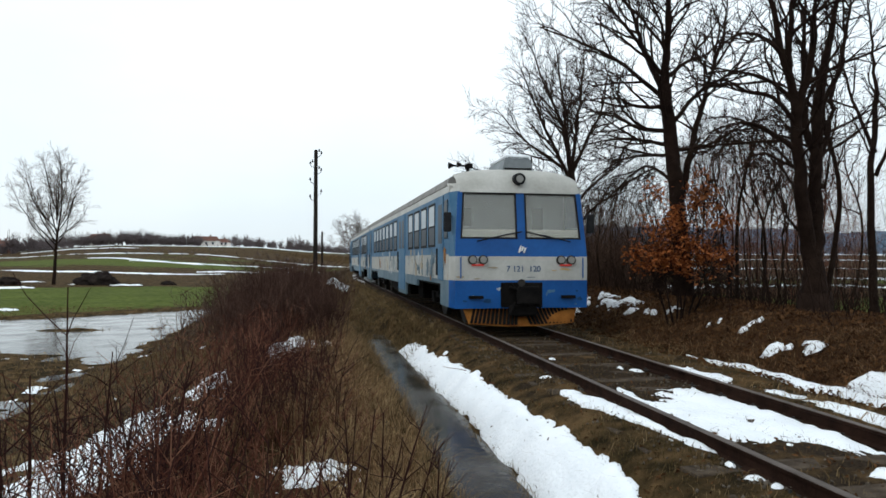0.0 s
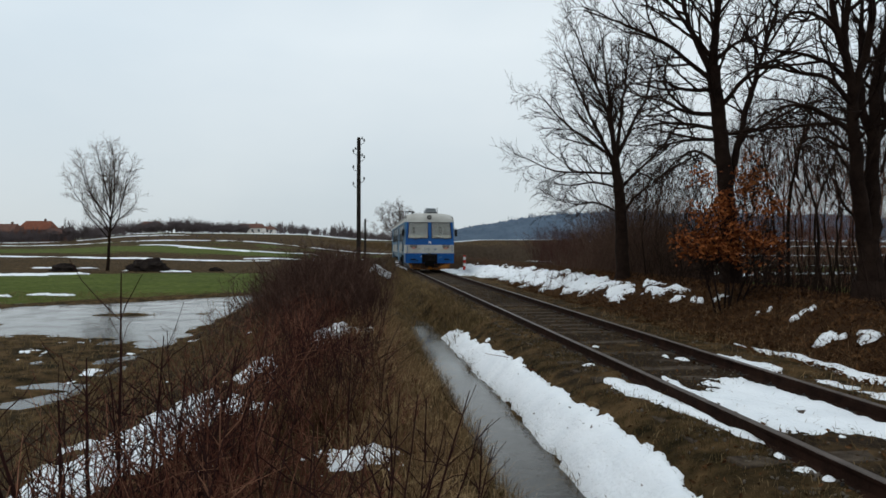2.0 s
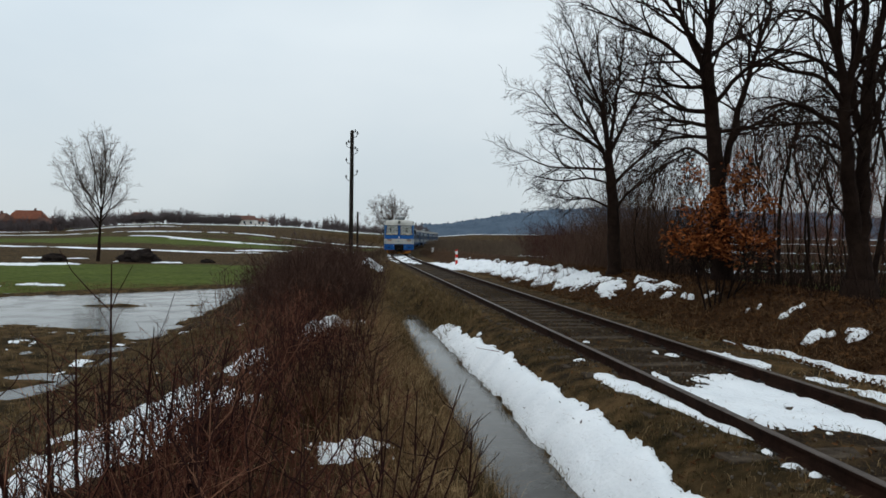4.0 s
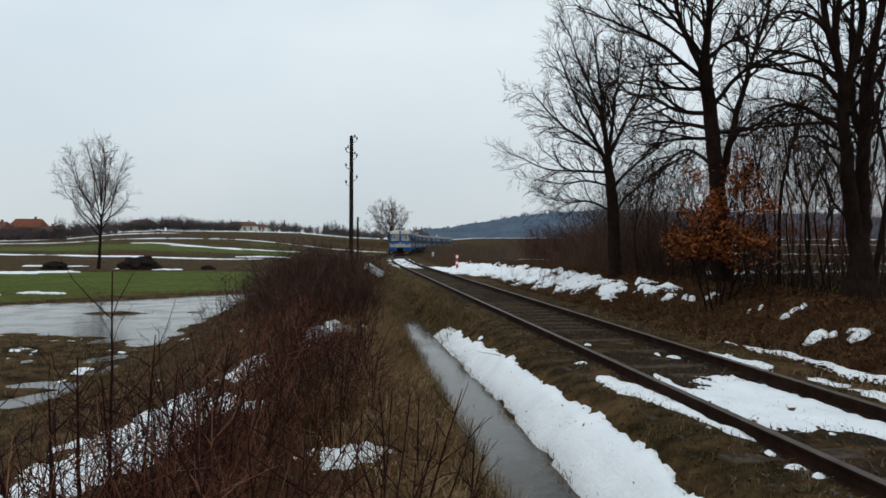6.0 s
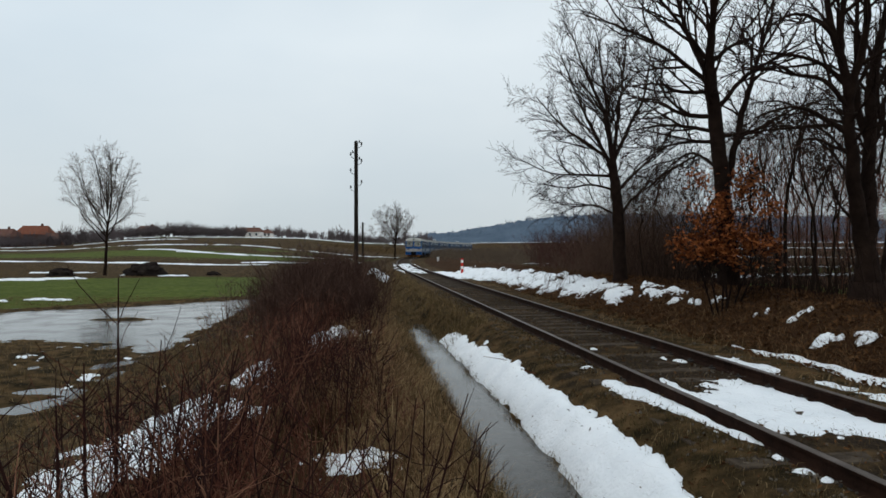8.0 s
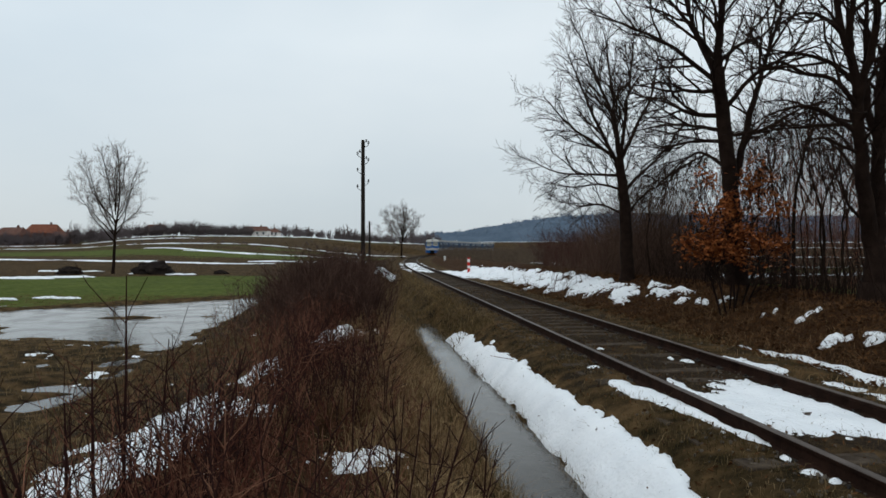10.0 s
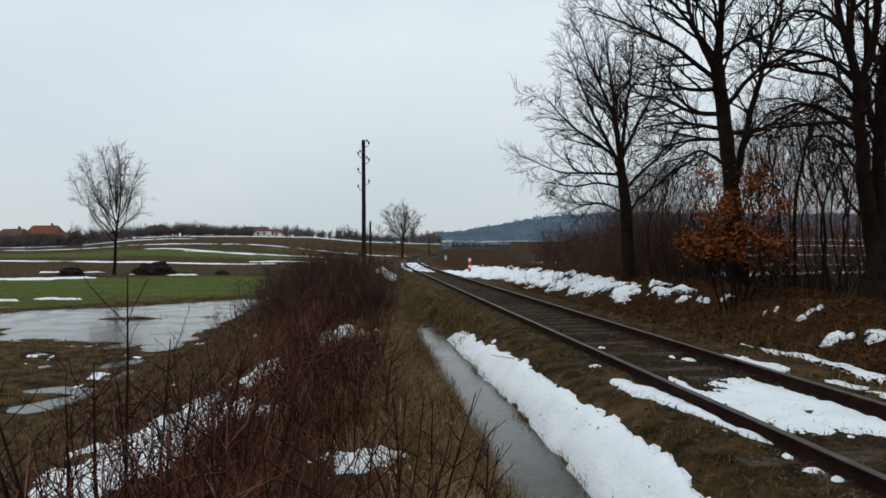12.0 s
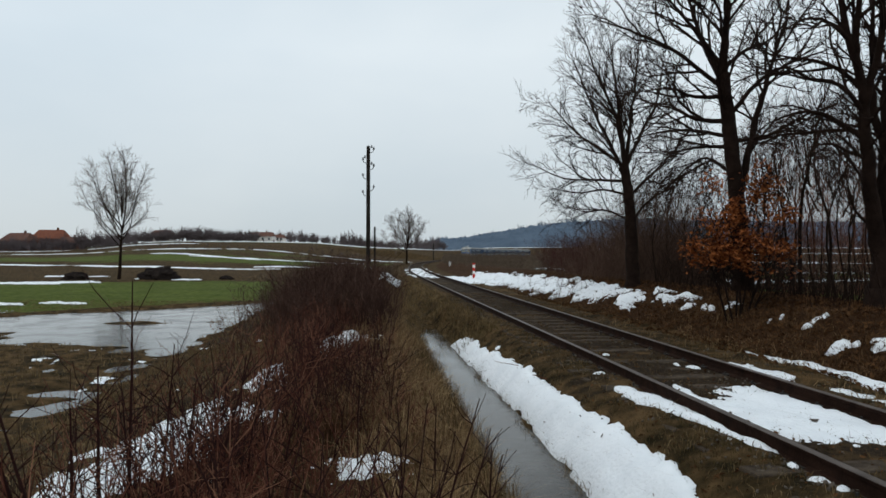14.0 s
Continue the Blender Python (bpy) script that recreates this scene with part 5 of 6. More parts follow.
def thicket(name, label, category, count, where, tall, thin, shoots, mat, seed, lean=0.25, curve=0.12, sides=3, kind="stuff"):
    """Many thin upright stems with side shoots, standing where the function where(rng) puts them."""
    rng = random.Random(seed)
    wood = Wood()
    for _ in range(count):
        spot = where(rng)
        if spot is None:
            continue
        u, y, s = spot
        x, _, z = at(u, y)
        h = rng.uniform(*tall) * s
        r = rng.uniform(*thin)
        d = Vector((rng.gauss(0, lean), rng.gauss(0, lean), 1))
        pts = wander(rng, Vector((x, y, z - 0.03)), d, h, 4, curve, 0.02)
        wood.limb(pts, r, r * 0.4, sides)
        for _ in range(rng.randrange(shoots + 1)):
            k = rng.randrange(1, 4)
            p = pts[k].lerp(pts[k + 1], rng.random())
            a = rng.random() * 6.283
            q = wander(rng, p, Vector((math.cos(a), math.sin(a), rng.uniform(0.3, 1.1))), h * rng.uniform(0.18, 0.42), 2, curve * 1.4, 0.02)
            wood.limb(q, r * 0.55, r * 0.3, 3)
    return tagged(new(name, wood.mesh(name, mat, False)), label, category, kind=kind)


def on_bank(rng):
    y = 2.4 + 13 * rng.random() ** 1.2
    u = -3.55 - 4.2 * rng.random() ** 1.35
    x = track_x(y) + u
    if math.hypot(x, y) < 2.3 or noise.noise((x * 0.5, y * 0.5, 40)) < -0.28:
        return None
    drift = math.hypot((u + 6.35 - 0.16 * (y - 7)) / 0.95, (y - 7.2) / 2.1) < 1 or math.hypot((u + 4.03) / 0.45, (y - 5.6) / 0.6) < 1 or math.hypot((u + 4.4) / 0.6, (y - 12.9) / 1.2) < 1
    if (drift and rng.random() < 0.6) or (u < -5.4 and y > 7.0 and rng.random() < 0.85):
        return None
    if u < -5.5 and y < 7.5 and rng.random() < 0.6:
        return None
    s = 1.0 - 0.6 * sm(-4.7, -3.7, u) - 0.35 * sm(-6.6, -8.0, u)
    if (-4.75 < u < -3.45 and 3.4 < y < 6.3) or (-5.0 < u < -3.9 and 10.6 < y < 13.6):
        s *= 0.58
    if -7.2 < u < -5.4 and 4.0 < y < 7.0:
        s *= 0.72
    return u, y, max(0.25, s)


thicket("bramble_thicket", "tangled reddish-brown bare bramble stems on the bank", "brambles", 3700, on_bank, (0.40, 1.10), (0.0032, 0.0078), 6, M_BRAMBLE, 31, 0.34, 0.19)


thicket("bramble_thicket", "tall dark bramble canes at the front of the bank", "brambles", 300, lambda r: (lambda y, u: None if -4.8 < u < -3.6 and y > 3.4 or (u < -5.4 and r.random() < 0.6) else (u, y, 1.0))(r.uniform(2.7, 6.0), -3.7 - 2.7 * r.random()), (0.6, 1.25), (0.005, 0.0085), 7, M_BRAMBLE_DARK, 38, 0.22, 0.11)


thicket("bramble_thicket", "dark upright bramble canes in the thicket", "brambles", 900, lambda r: (lambda u, y: None if (u < -5.1 and y > 7) or math.hypot((u + 4.4) / 0.65, (y - 12.6) / 1.6) < 1 else (u, y, 1.0))(-3.75 - 1.9 * r.random() ** 0.9, r.uniform(6.4, 15)), (0.35, 0.95), (0.004, 0.0085), 5, M_BRAMBLE_DARK, 41, 0.24, 0.12)


def in_bush(rng):
    y = rng.gauss(18.6, 2.8)
    u = rng.gauss(-4.95, 0.85)
    if u > -3.4 or y < 13 or y > 27:
        return None
    if math.hypot((u + 4.4) / 0.6, (y - 13.0) / 1.2) < 1:
        return None
    return u, y, 1.0 - 0.10 * abs(u + 5.0) - 0.02 * abs(y - 18.5)


thicket("shrub", "dense dark reddish-brown leafless shrub beside the ditch", "shrub", 1900, in_bush, (1.25, 1.98), (0.005, 0.010), 7, M_SHRUB, 32, 0.24, 0.13)
thicket("shrub", "low leafless shrubs trailing away along the bank", "shrub", 1200, lambda r: (r.gauss(-6.4, 1.0), r.uniform(22, 42), 1.0), (0.8, 1.7), (0.006, 0.012), 5, M_BRUSH, 33, 0.3)
thicket("brush", "pale brown brush on the rise beside the far track", "brush", 6600, lambda r: (lambda y: (lambda u: (u + max(0, 70 - y) * 0.05, y, min(1.6, 0.8 + 0.055 * (u - 3.4))))(3.4 + 34 * r.random() ** 1.3))(r.uniform(46, 175)), (0.55, 1.5), (0.012, 0.024), 3, M_BRUSH, 34, 0.3)
thicket("brush", "reddish leafless bushes behind the snow bank", "brush", 1300, lambda r: (r.uniform(6.5, 10.5), r.uniform(32, 44), 1.0), (1.2, 2.4), (0.006, 0.014), 7, M_BRUSH_RED, 35, 0.25)
thicket("brush", "dark tangled undergrowth below the bare trees", "brush", 2100, lambda r: (lambda y, p: (aside(p, y) - track_x(y), y, 1.25 - 0.004 * abs(p - 1170)))(r.uniform(24, 36), r.gauss(1158, 75)), (0.7, 3.8), (0.005, 0.012), 7, M_BRUSH_DARK, 36, 0.28)
thicket("brush", "dark tall undergrowth between the slender trees", "brush", 420, lambda r: (lambda y, p: (aside(p, y) - track_x(y), y, 1.0))(r.uniform(19, 34), r.uniform(1380, 1640)), (0.4, 1.7), (0.004, 0.010), 6, M_BRUSH_DARK, 39, 0.25)
thicket("brush", "tall fine leafless whips between the slender trees", "brush", 330, lambda r: (lambda y, p: (aside(p, y) - track_x(y), y, 1.0))(r.uniform(18, 32), r.uniform(1290, 1660)), (3.2, 6.2), (0.003, 0.007), 26, M_BRAMBLE, 42, 0.12)
thicket("brush", "dark thin undergrowth at the foot of the trees", "brush", 1500, lambda r: (r.uniform(4.0, 9.5), r.uniform(8.5, 22), r.choice((1, 1, 1, 2.0))), (0.2, 1.2), (0.003, 0.008), 5, M_BARK, 37, 0.3)

# fallen sticks
for k, (u, y, ln, turn) in enumerate([(-1.75, 6.9, 0.5, 70), (-1.95, 8.4, 0.35, 20), (-1.6, 9.6, 0.3, 120), (-1.9, 15.9, 0.7, 60), (-1.7, 11.0, 0.4, 150), (-1.3, 14.6, 0.35, 80), (2.2, 12.5, 0.5, 30)]):
    rng = random.Random(140 + k)
    x, _, z = at(u, y)
    w = Wood()
    a = radians(turn)
    w.limb(wander(rng, Vector((0, 0, 0.0)), Vector((math.cos(a), math.sin(a), 0.03)), ln, 5, 0.07, 0.0), 0.006, 0.003, 5)
    ob = new("fallen_stick", w.mesh("fallen_stick", M_BRAMBLE))
    ob.matrix_basis = pose(x, y, z + (0.10 if u < -1.5 and y < 15 else 0.02))
    tagged(ob, "thin fallen brown stick lying beside the track", "stick", "fallen sticks")

# saplings standing out of the brambles
for k, (b, yy, h, r, lean) in enumerate([(216, 4.4, 1.6, 0.012, 0.02), (262, 4.6, 1.2, 0.011, 0.08), (60, 4.0, 1.15, 0.015, -0.2), (300, 4.3, 1.0, 0.014, 0.1), (760, 5.0, 0.8, 0.011, 0.0), (850, 4.6, 0.68, 0.011, 0.1), (420, 5.0, 0.95, 0.011, 0.15),
                                         (130, 3.6, 1.0, 0.014, -0.12), (20, 3.5, 1.0, 0.013, -0.35), (95, 3.7, 1.1, 0.013, -0.3), (175, 3.9, 1.15, 0.013, -0.1), (340, 4.5, 1.15, 0.013, 0.35), (375, 4.8, 1.05, 0.012, 0.2), (240, 4.0, 0.95, 0.012, -0.15),
                                         (757, 4.2, 0.95, 0.010, 0.30), (735, 4.0, 0.8, 0.009, 0.28), (700, 4.4, 0.85, 0.010, 0.1), (790, 4.3, 0.8, 0.008, 0.35), (825, 4.1, 0.7, 0.008, 0.25), (-30, 3.6, 1.1, 0.013, -0.2), (480, 5.4, 0.9, 0.010, 0.25)]):
    rng = random.Random(90 + k)
    x = aside(b, yy)
    z = ground_z(x - track_x(yy), yy)
    s = thing("sapling", "thin dark leafless sapling rising from brambles", "sapling", pose(x, yy, z), "single thin saplings")
    w = Wood()
    line = wander(rng, Vector((0, 0, -0.05)), Vector((lean + rng.gauss(0, 0.04), 0, 1)), h * (1.12 if b < 400 else 1.0), 6, 0.03, 0.05)
    w.limb(line, r * (1.35 if b < 400 else 1.0), r * 0.3, 6)
    for _ in range(9):
        p = line[rng.randrange(2, 6)]
        a = rng.random() * 6.283
        tw = Wood()
        tw.limb(wander(rng, p, Vector((math.cos(a), math.sin(a), 0.9)), h * rng.uniform(0.12, 0.34), 3, 0.14, 0.06), 0.004, 0.002, 4)
        part("twig", tw.mesh("twig", M_BRAMBLE_DARK), None, s)
    part("stem", w.mesh("stem", M_BRAMBLE_DARK), None, s)


def blades(name, label, category, count, where, tall, wide, mat, seed, droop=0.5):
    rng = random.Random(seed)
    v, f = [], []
    for _ in range(count):
        spot = where(rng)
        if spot is None:
            continue
        u, y, s = spot
        x, _, z = at(u, y)
        h, w = rng.uniform(*tall) * s, rng.uniform(*wide)
        a = rng.random() * 6.283
        c, d = math.cos(a), math.sin(a)
        k = rng.uniform(0.1, droop) * h
        e = rng.random() * 6.283
        lx, ly = math.cos(e), math.sin(e)
        o = len(v)
        v += [(x - c * w, y - d * w, z - 0.01), (x + c * w, y + d * w, z - 0.01), (x + lx * k * 0.4 + c * w * 0.8, y + ly * k * 0.4 + d * w * 0.8, z + h * 0.6), (x + lx * k * 0.4 - c * w * 0.8, y + ly * k * 0.4 - d * w * 0.8, z + h * 0.6),
              (x + lx * k * 1.5, y + ly * k * 1.5, z + h * rng.uniform(0.6, 1.0))]
        f += [(o, o + 1, o + 2, o + 3), (o + 3, o + 2, o + 4)]
    return tagged(new(name, mesh_from(name, v, f, mat)), label, category, kind="stuff")


blades("dry_grass", "tufts of dry straw-coloured grass on the ditch bank", "grass", 21000, lambda r: (lambda y, u: (u, y, 1.0) if noise.noise((u * 1.5, y * 1.2, 60)) > -0.15 else None)(2.6 + 20 * r.random() ** 1.3, r.gauss(-3.45, 0.35)), (0.10, 0.36), (0.002, 0.005), M_STRAW, 51, 0.9)
blades("dry_grass", "rust-coloured dead grass below the brambles", "grass", 9000, lambda r: (lambda u, y: None if u < -3.65 and y < 6.4 else (u, y, 1.0))(r.gauss(-4.15, 0.42), 3.0 + 13 * r.random() ** 1.1), (0.14, 0.46), (0.002, 0.005), M_STRAW_RED, 58, 0.8)
blades("dry_grass", "rough dead grass along the far ditch", "grass", 14000, lambda r: (lambda u, y: None if u < -1.9 and 41.5 < y < 48.5 else (u, y, 1.0))(r.uniform(-3.9, -1.25), 15 + 36 * r.random() ** 1.3), (0.06, 0.24), (0.004, 0.009), M_MARSH, 59, 1.1)
blades("dry_grass", "dead grass among the brambles", "grass", 13000, lambda r: (r.uniform(-9, -3.7), 2.4 + 15 * r.random(), 1.0), (0.06, 0.20), (0.002, 0.005), M_STRAW_DARK, 52, 0.9)
blades("moss_grass", "short mossy grass beside the rails", "grass", 26000, lambda r: (lambda y, u: None if abs(abs(u) - GAUGE) < 0.09 or noise.noise((u * 1.2, y * 1.2, 61)) < -0.1 else (u, y, 1.0 if abs(u) > 1 else 0.6))(2.6 + 24 * r.random() ** 1.5, r.choice((r.uniform(-2.1, -0.85), r.uniform(-2.1, -0.85), r.uniform(0.85, 2.5), r.uniform(-0.65, 0.65)))), (0.02, 0.075), (0.002, 0.004), M_GRASS, 53, 0.9)
blades("ditch_grass", "green grass along the water's edge", "grass", 7000, lambda r: (r.gauss(-2.95, 0.14), 2.6 + 16 * r.random() ** 1.2, 1.0), (0.05, 0.16), (0.002, 0.004), M_GRASS, 54, 0.9)
blades("bank_grass", "dry tawny grass hanging down the wooded bank", "grass", 17000, lambda r: (lambda u, y: (u, y, 1.0) if noise.noise((u * 0.9, y * 0.5, 64)) > -0.22 and (y < 17 or u < 2.85) else None)(2.5 + 1.5 * r.random(), 6 + 34 * r.random() ** 1.5), (0.04, 0.15), (0.003, 0.007), M_STRAW_RED, 65, 3.4)
blades("bank_grass", "pale straw tufts along the foot of the bank", "grass", 5000, lambda r: (lambda u, y: (u, y, 1.0) if noise.noise((u * 1.4, y * 0.8, 73)) > 0.05 and (y < 17 or u < 2.85) else None)(1.6 + 1.9 * r.random(), 6 + 34 * r.random() ** 1.5), (0.04, 0.2), (0.002, 0.005), M_STRAW, 72, 1.5)
blades("ditch_grass", "matted dead grass between the snow and the water", "grass", 3500, lambda r: (r.gauss(-2.12, 0.07), 2.6 + 15 * r.random() ** 1.1, 1.0), (0.03, 0.14), (0.002, 0.004), M_STRAW_DARK, 75, 1.6)
blades("dry_grass", "tall tawny grass on the flank of the bramble bank", "grass", 11000, lambda r: (lambda u, y: (u, y, 1.0) if noise.noise((u * 1.6, y * 1.1, 76)) > -0.02 else None)(r.uniform(-4.35, -3.35), 6.6 + 11.4 * r.random() ** 1.1), (0.18, 0.52), (0.002, 0.0045), M_STRAW, 77, 1.4)
blades("ditch_grass", "dead stalks standing in the ditch water", "grass", 1500, lambda r: (r.gauss(-2.74, 0.10), 2.6 + 15 * r.random() ** 1.1, 1.0), (0.10, 0.34), (0.0015, 0.003), M_STRAW_DARK, 74, 0.7)
blades("bank_grass", "dry grass and bracken on the wooded bank", "grass", 16000, lambda r: (r.uniform(2.4, 5.4), 6 + 30 * r.random() ** 1.4, 1.0), (0.04, 0.16), (0.003, 0.006), M_LITTER, 55, 2.4)
blades("marsh_grass", "flattened brown grass in the wet field", "grass", 30000, lambda r: (lambda y, u: (u, y, 1.0) if ground_z(u, y) > WATER_FIELD + 0.01 else None)(6 + 30 * r.random(), r.uniform(-22, -6.2)), (0.04, 0.13), (0.004, 0.009), M_MARSH, 56, 1.2)
blades("dry_grass", "thin dead grass on the verge beside the rails", "grass", 9000, lambda r: (r.choice((r.uniform(-2.0, -0.9), r.uniform(-2.0, -0.9), r.uniform(0.9, 2.6), r.uniform(-0.6, 0.6))), 2.6 + 26 * r.random() ** 1.5, 1.0), (0.02, 0.09), (0.0015, 0.0035), M_STRAW_DARK, 57, 1.6)


def leaves(name, label, category, spots, size, mat, seed, parent=None):
    """Curled dead leaves: two halves folded along the rib."""
    rng = random.Random(seed)
    v, f = [], []
    for p in spots:
        s = rng.uniform(*size)
        m = Euler((rng.uniform(-1.2, 1.2), rng.uniform(-1.2, 1.2), rng.random() * 6.283)).to_matrix()
        o = len(v)
        for q in ((0, -s, 0), (s * 0.45, -s * 0.1, s * 0.25), (0, s, 0), (-s * 0.45, -s * 0.1, s * 0.25), (s * 0.28, s * 0.55, s * 0.12), (-s * 0.28, s * 0.55, s * 0.12)):
            v.append(Vector(p) + m @ Vector(q))
        f += [(o, o + 1, o + 4, o + 2), (o, o + 2, o + 5, o + 3)]
    me = mesh_from(name, v, f, mat)
    if parent:
        return part(name, me, None, parent, label)
    return tagged(new(name, me), label, category, kind="stuff")


def litter():
    rng = random.Random(66)
    out = []
    for _ in range(15000):
        u, y = rng.uniform(2.2, 6.5), 6 + 24 * rng.random() ** 1.4
        x, _, z = at(u, y)
        out.append((x, y, z + rng.uniform(0.0, 0.04)))
    return out


def verge_litter():
    rng = random.Random(68)
    out = []
    for _ in range(5000):
        u, y = rng.choice((rng.uniform(-2.0, -0.85), rng.uniform(0.85, 2.4), rng.uniform(-0.65, 0.65))), 2.6 + 26 * rng.random() ** 1.5
        x, _, z = at(u, y)
        out.append((x, y, z + rng.uniform(0.0, 0.02)))
    return out


def snow_specks():
    rng = random.Random(70)
    out = []
    for _ in range(60):
        u, y = rng.uniform(-2.1, -1.45), 3.0 + 13 * rng.random() ** 1.2
        x, _, z = at(u, y)
        out.append((x, y, z + 0.105))
    return out


leaves("snow_specks", "crumbs of bark and leaf lying on the snow", "leaves", snow_specks(), (0.008, 0.022), M_LITTER, 71)
leaves("leaf_litter", "small dead leaves and crumbs of earth on the verge", "leaves", verge_litter(), (0.012, 0.03), M_LITTER, 69)
leaves("leaf_litter", "brown fallen leaves covering the bank", "leaves", litter(), (0.03, 0.06), M_LITTER, 67)


def leafy_oak():
    rng = random.Random(77)
    x, y = aside(1290, 14.0), 14.0
    t = thing("oak_sapling", "young oak still holding orange-brown dead leaves", "tree", pose(x, y, ground_z(x - track_x(y), y)))
    tw, tips = Wood(), []
    for dx, dy, h in ((0, 0, 2.9), (-0.3, -0.2, 2.6), (0.3, 0.1, 2.6), (-0.5, 0.2, 1.9), (0.55, -0.2, 2.0), (0.1, -0.4, 2.1), (0.85, 0.1, 1.8)):
        line = wander(rng, Vector((dx * 0.3, dy * 0.3, -0.05)), Vector((dx * 0.5, dy * 0.5, 1)), h, 6, 0.07, 0.03)
        w = Wood()
        w.limb(line, 0.022, 0.006, 6)
        part("stem", w.mesh("stem", M_BARK), None, t)
        sprout(rng, tw, line, 0.022, 0.006, 0, (7, 7, 5), (0.62, 0.36, 0.18), 0.02, tips)
    part("branch_spray", tw.mesh("branch_spray", M_BARK), None, t)
    rng.shuffle(tips)
    spots = [p + Vector((rng.gauss(0, 0.07), rng.gauss(0, 0.07), rng.gauss(0, 0.07))) for p, d in tips for _ in range(5) if p.z > 1.0 + 0.3 * noise.noise(p * 2.3) and noise.noise(p * 1.9) > -0.08][:14000]
    leaves("crown", "orange-brown dead oak leaves", "", spots, (0.032, 0.060), M_OAK_LEAF, 78, t)


leafy_oak()

# ================= poles, posts, heaps =================


def telegraph_pole(x, y, z, h, r, hooks, label):
    t = thing("telegraph_pole", label, "pole", pose(x, y, z), "telegraph poles")
    bm = bmesh.new()
    tube(bm, (0, 0, -0.4), (0, 0, h), r, r * 0.78, 14)
    tube(bm, (0, 0, h), (0, 0, h + 0.05), r * 0.78, r * 0.3, 14)
    part("post", bm, M_POLE, t)
    for k, (side, dz, two) in enumerate(hooks):
        w = Wood()
        zz = h - dz
        w.limb([Vector((0, 0, zz - 0.12)), Vector((side * 0.14, 0, zz - 0.14)), Vector((side * 0.26, 0, zz - 0.06)), Vector((side * 0.28, 0, zz + 0.06))], 0.017, 0.015, 6)
        br = part("bracket", w.mesh("bracket", M_IRON), None, t)
        for c in ((0.28, 0.0), (0.17, 0.10)) if two else ((0.28, 0.0),):
            bm = bmesh.new()
            tube(bm, (side * c[0], 0, zz + 0.02 + c[1]), (side * c[0], 0, zz + 0.11 + c[1]), 0.052, 0.045, 12)
            tube(bm, (side * c[0], 0, zz + 0.11 + c[1]), (side * c[0], 0, zz + 0.16 + c[1]), 0.028, 0.036, 12)
            part("insulator", bm, M_INSULATOR, br)
    return t


x, yy = aside(641.5, 36), 36.0
zg = ground_z(x - track_x(yy), yy)
telegraph_pole(x, yy, zg, 7.02 - zg, 0.12, [(1, 0.18, True), (-1, 0.72, True), (1, 1.05, True), (-1, 1.55, False), (1, 2.15, False), (-1, 2.42, False)], "tall dark wooden telegraph pole with insulators")
x, yy = aside(653, 92), 92.0
zg = ground_z(x - track_x(yy), yy)
telegraph_pole(x, yy, zg, 5.0 - zg, 0.15, [(1, 0.3, False), (-1, 0.7, False)], "distant dark wooden telegraph pole")
x, yy = aside(757, 190), 190.0
zg = ground_z(x - track_x(yy), yy)
telegraph_pole(x, yy, zg, 4.2 - zg, 0.15, [(1, 0.3, False), (-1, 0.7, False)], "distant dark wooden telegraph pole")

x, yy = aside(828.5, 45), 45.0
zg = ground_z(x - track_x(yy), yy)
marker = thing("marker_post", "red and white banded railway marker post", "post", pose(x, yy, zg))
top = 0.86 - zg
for k, (a, b, mat) in enumerate([(-0.1, 0.30, M_RED), (0.30, 0.48, M_SIGN_WHITE), (0.48, 0.70, M_RED), (0.70, 0.90, M_SIGN_WHITE), (0.90, 1.0, M_RED)]):
    bm = bmesh.new()
    tube(bm, (0, 0, top * a), (0, 0, top * b), 0.085, None, 14)
    part("band", bm, mat, marker)
x, yy = aside(786, 72), 72.0
stone = thing("kilometre_stone", "small white trackside stone", "stone", pose(x, yy, ground_z(x - track_x(yy), yy)))
bm = bmesh.new()
box(bm, -0.10, 0.10, -0.1, 0.1, -0.1, 0.42, 0.03)
part("block", bm, M_SIGN_WHITE, stone)


def heap(b, yy, w, h, seed, label):
    x = aside(b, yy)
    bm = bmesh.new()
    bmesh.ops.create_icosphere(bm, subdivisions=4, radius=1)
    for v in bm.verts:
        n = 1 + 0.28 * noise.noise(v.co * 2.2 + Vector((seed, 0, 0))) + 0.12 * noise.noise(v.co * 6 + Vector((seed, 3, 0)))
        v.co = Vector((v.co.x * w * n, v.co.y * w * 0.7 * n, v.co.z * h * n))
    ob = new("soil_mound", from_bm("soil_mound", bm, M_SOIL))
    ob.matrix_basis = pose(x, yy, ground_z(x - track_x(yy), yy))
    tagged(ob, label, "soil heap", "heaps in the field")


heap(272, 66, 1.85, 1.15, 1.0, "large heap of dark soil in the field")
heap(122, 66, 1.25, 0.72, 5.0, "small heap of dark brown soil")
heap(390, 67, 0.7, 0.35, 9.0, "low heap of dark soil")

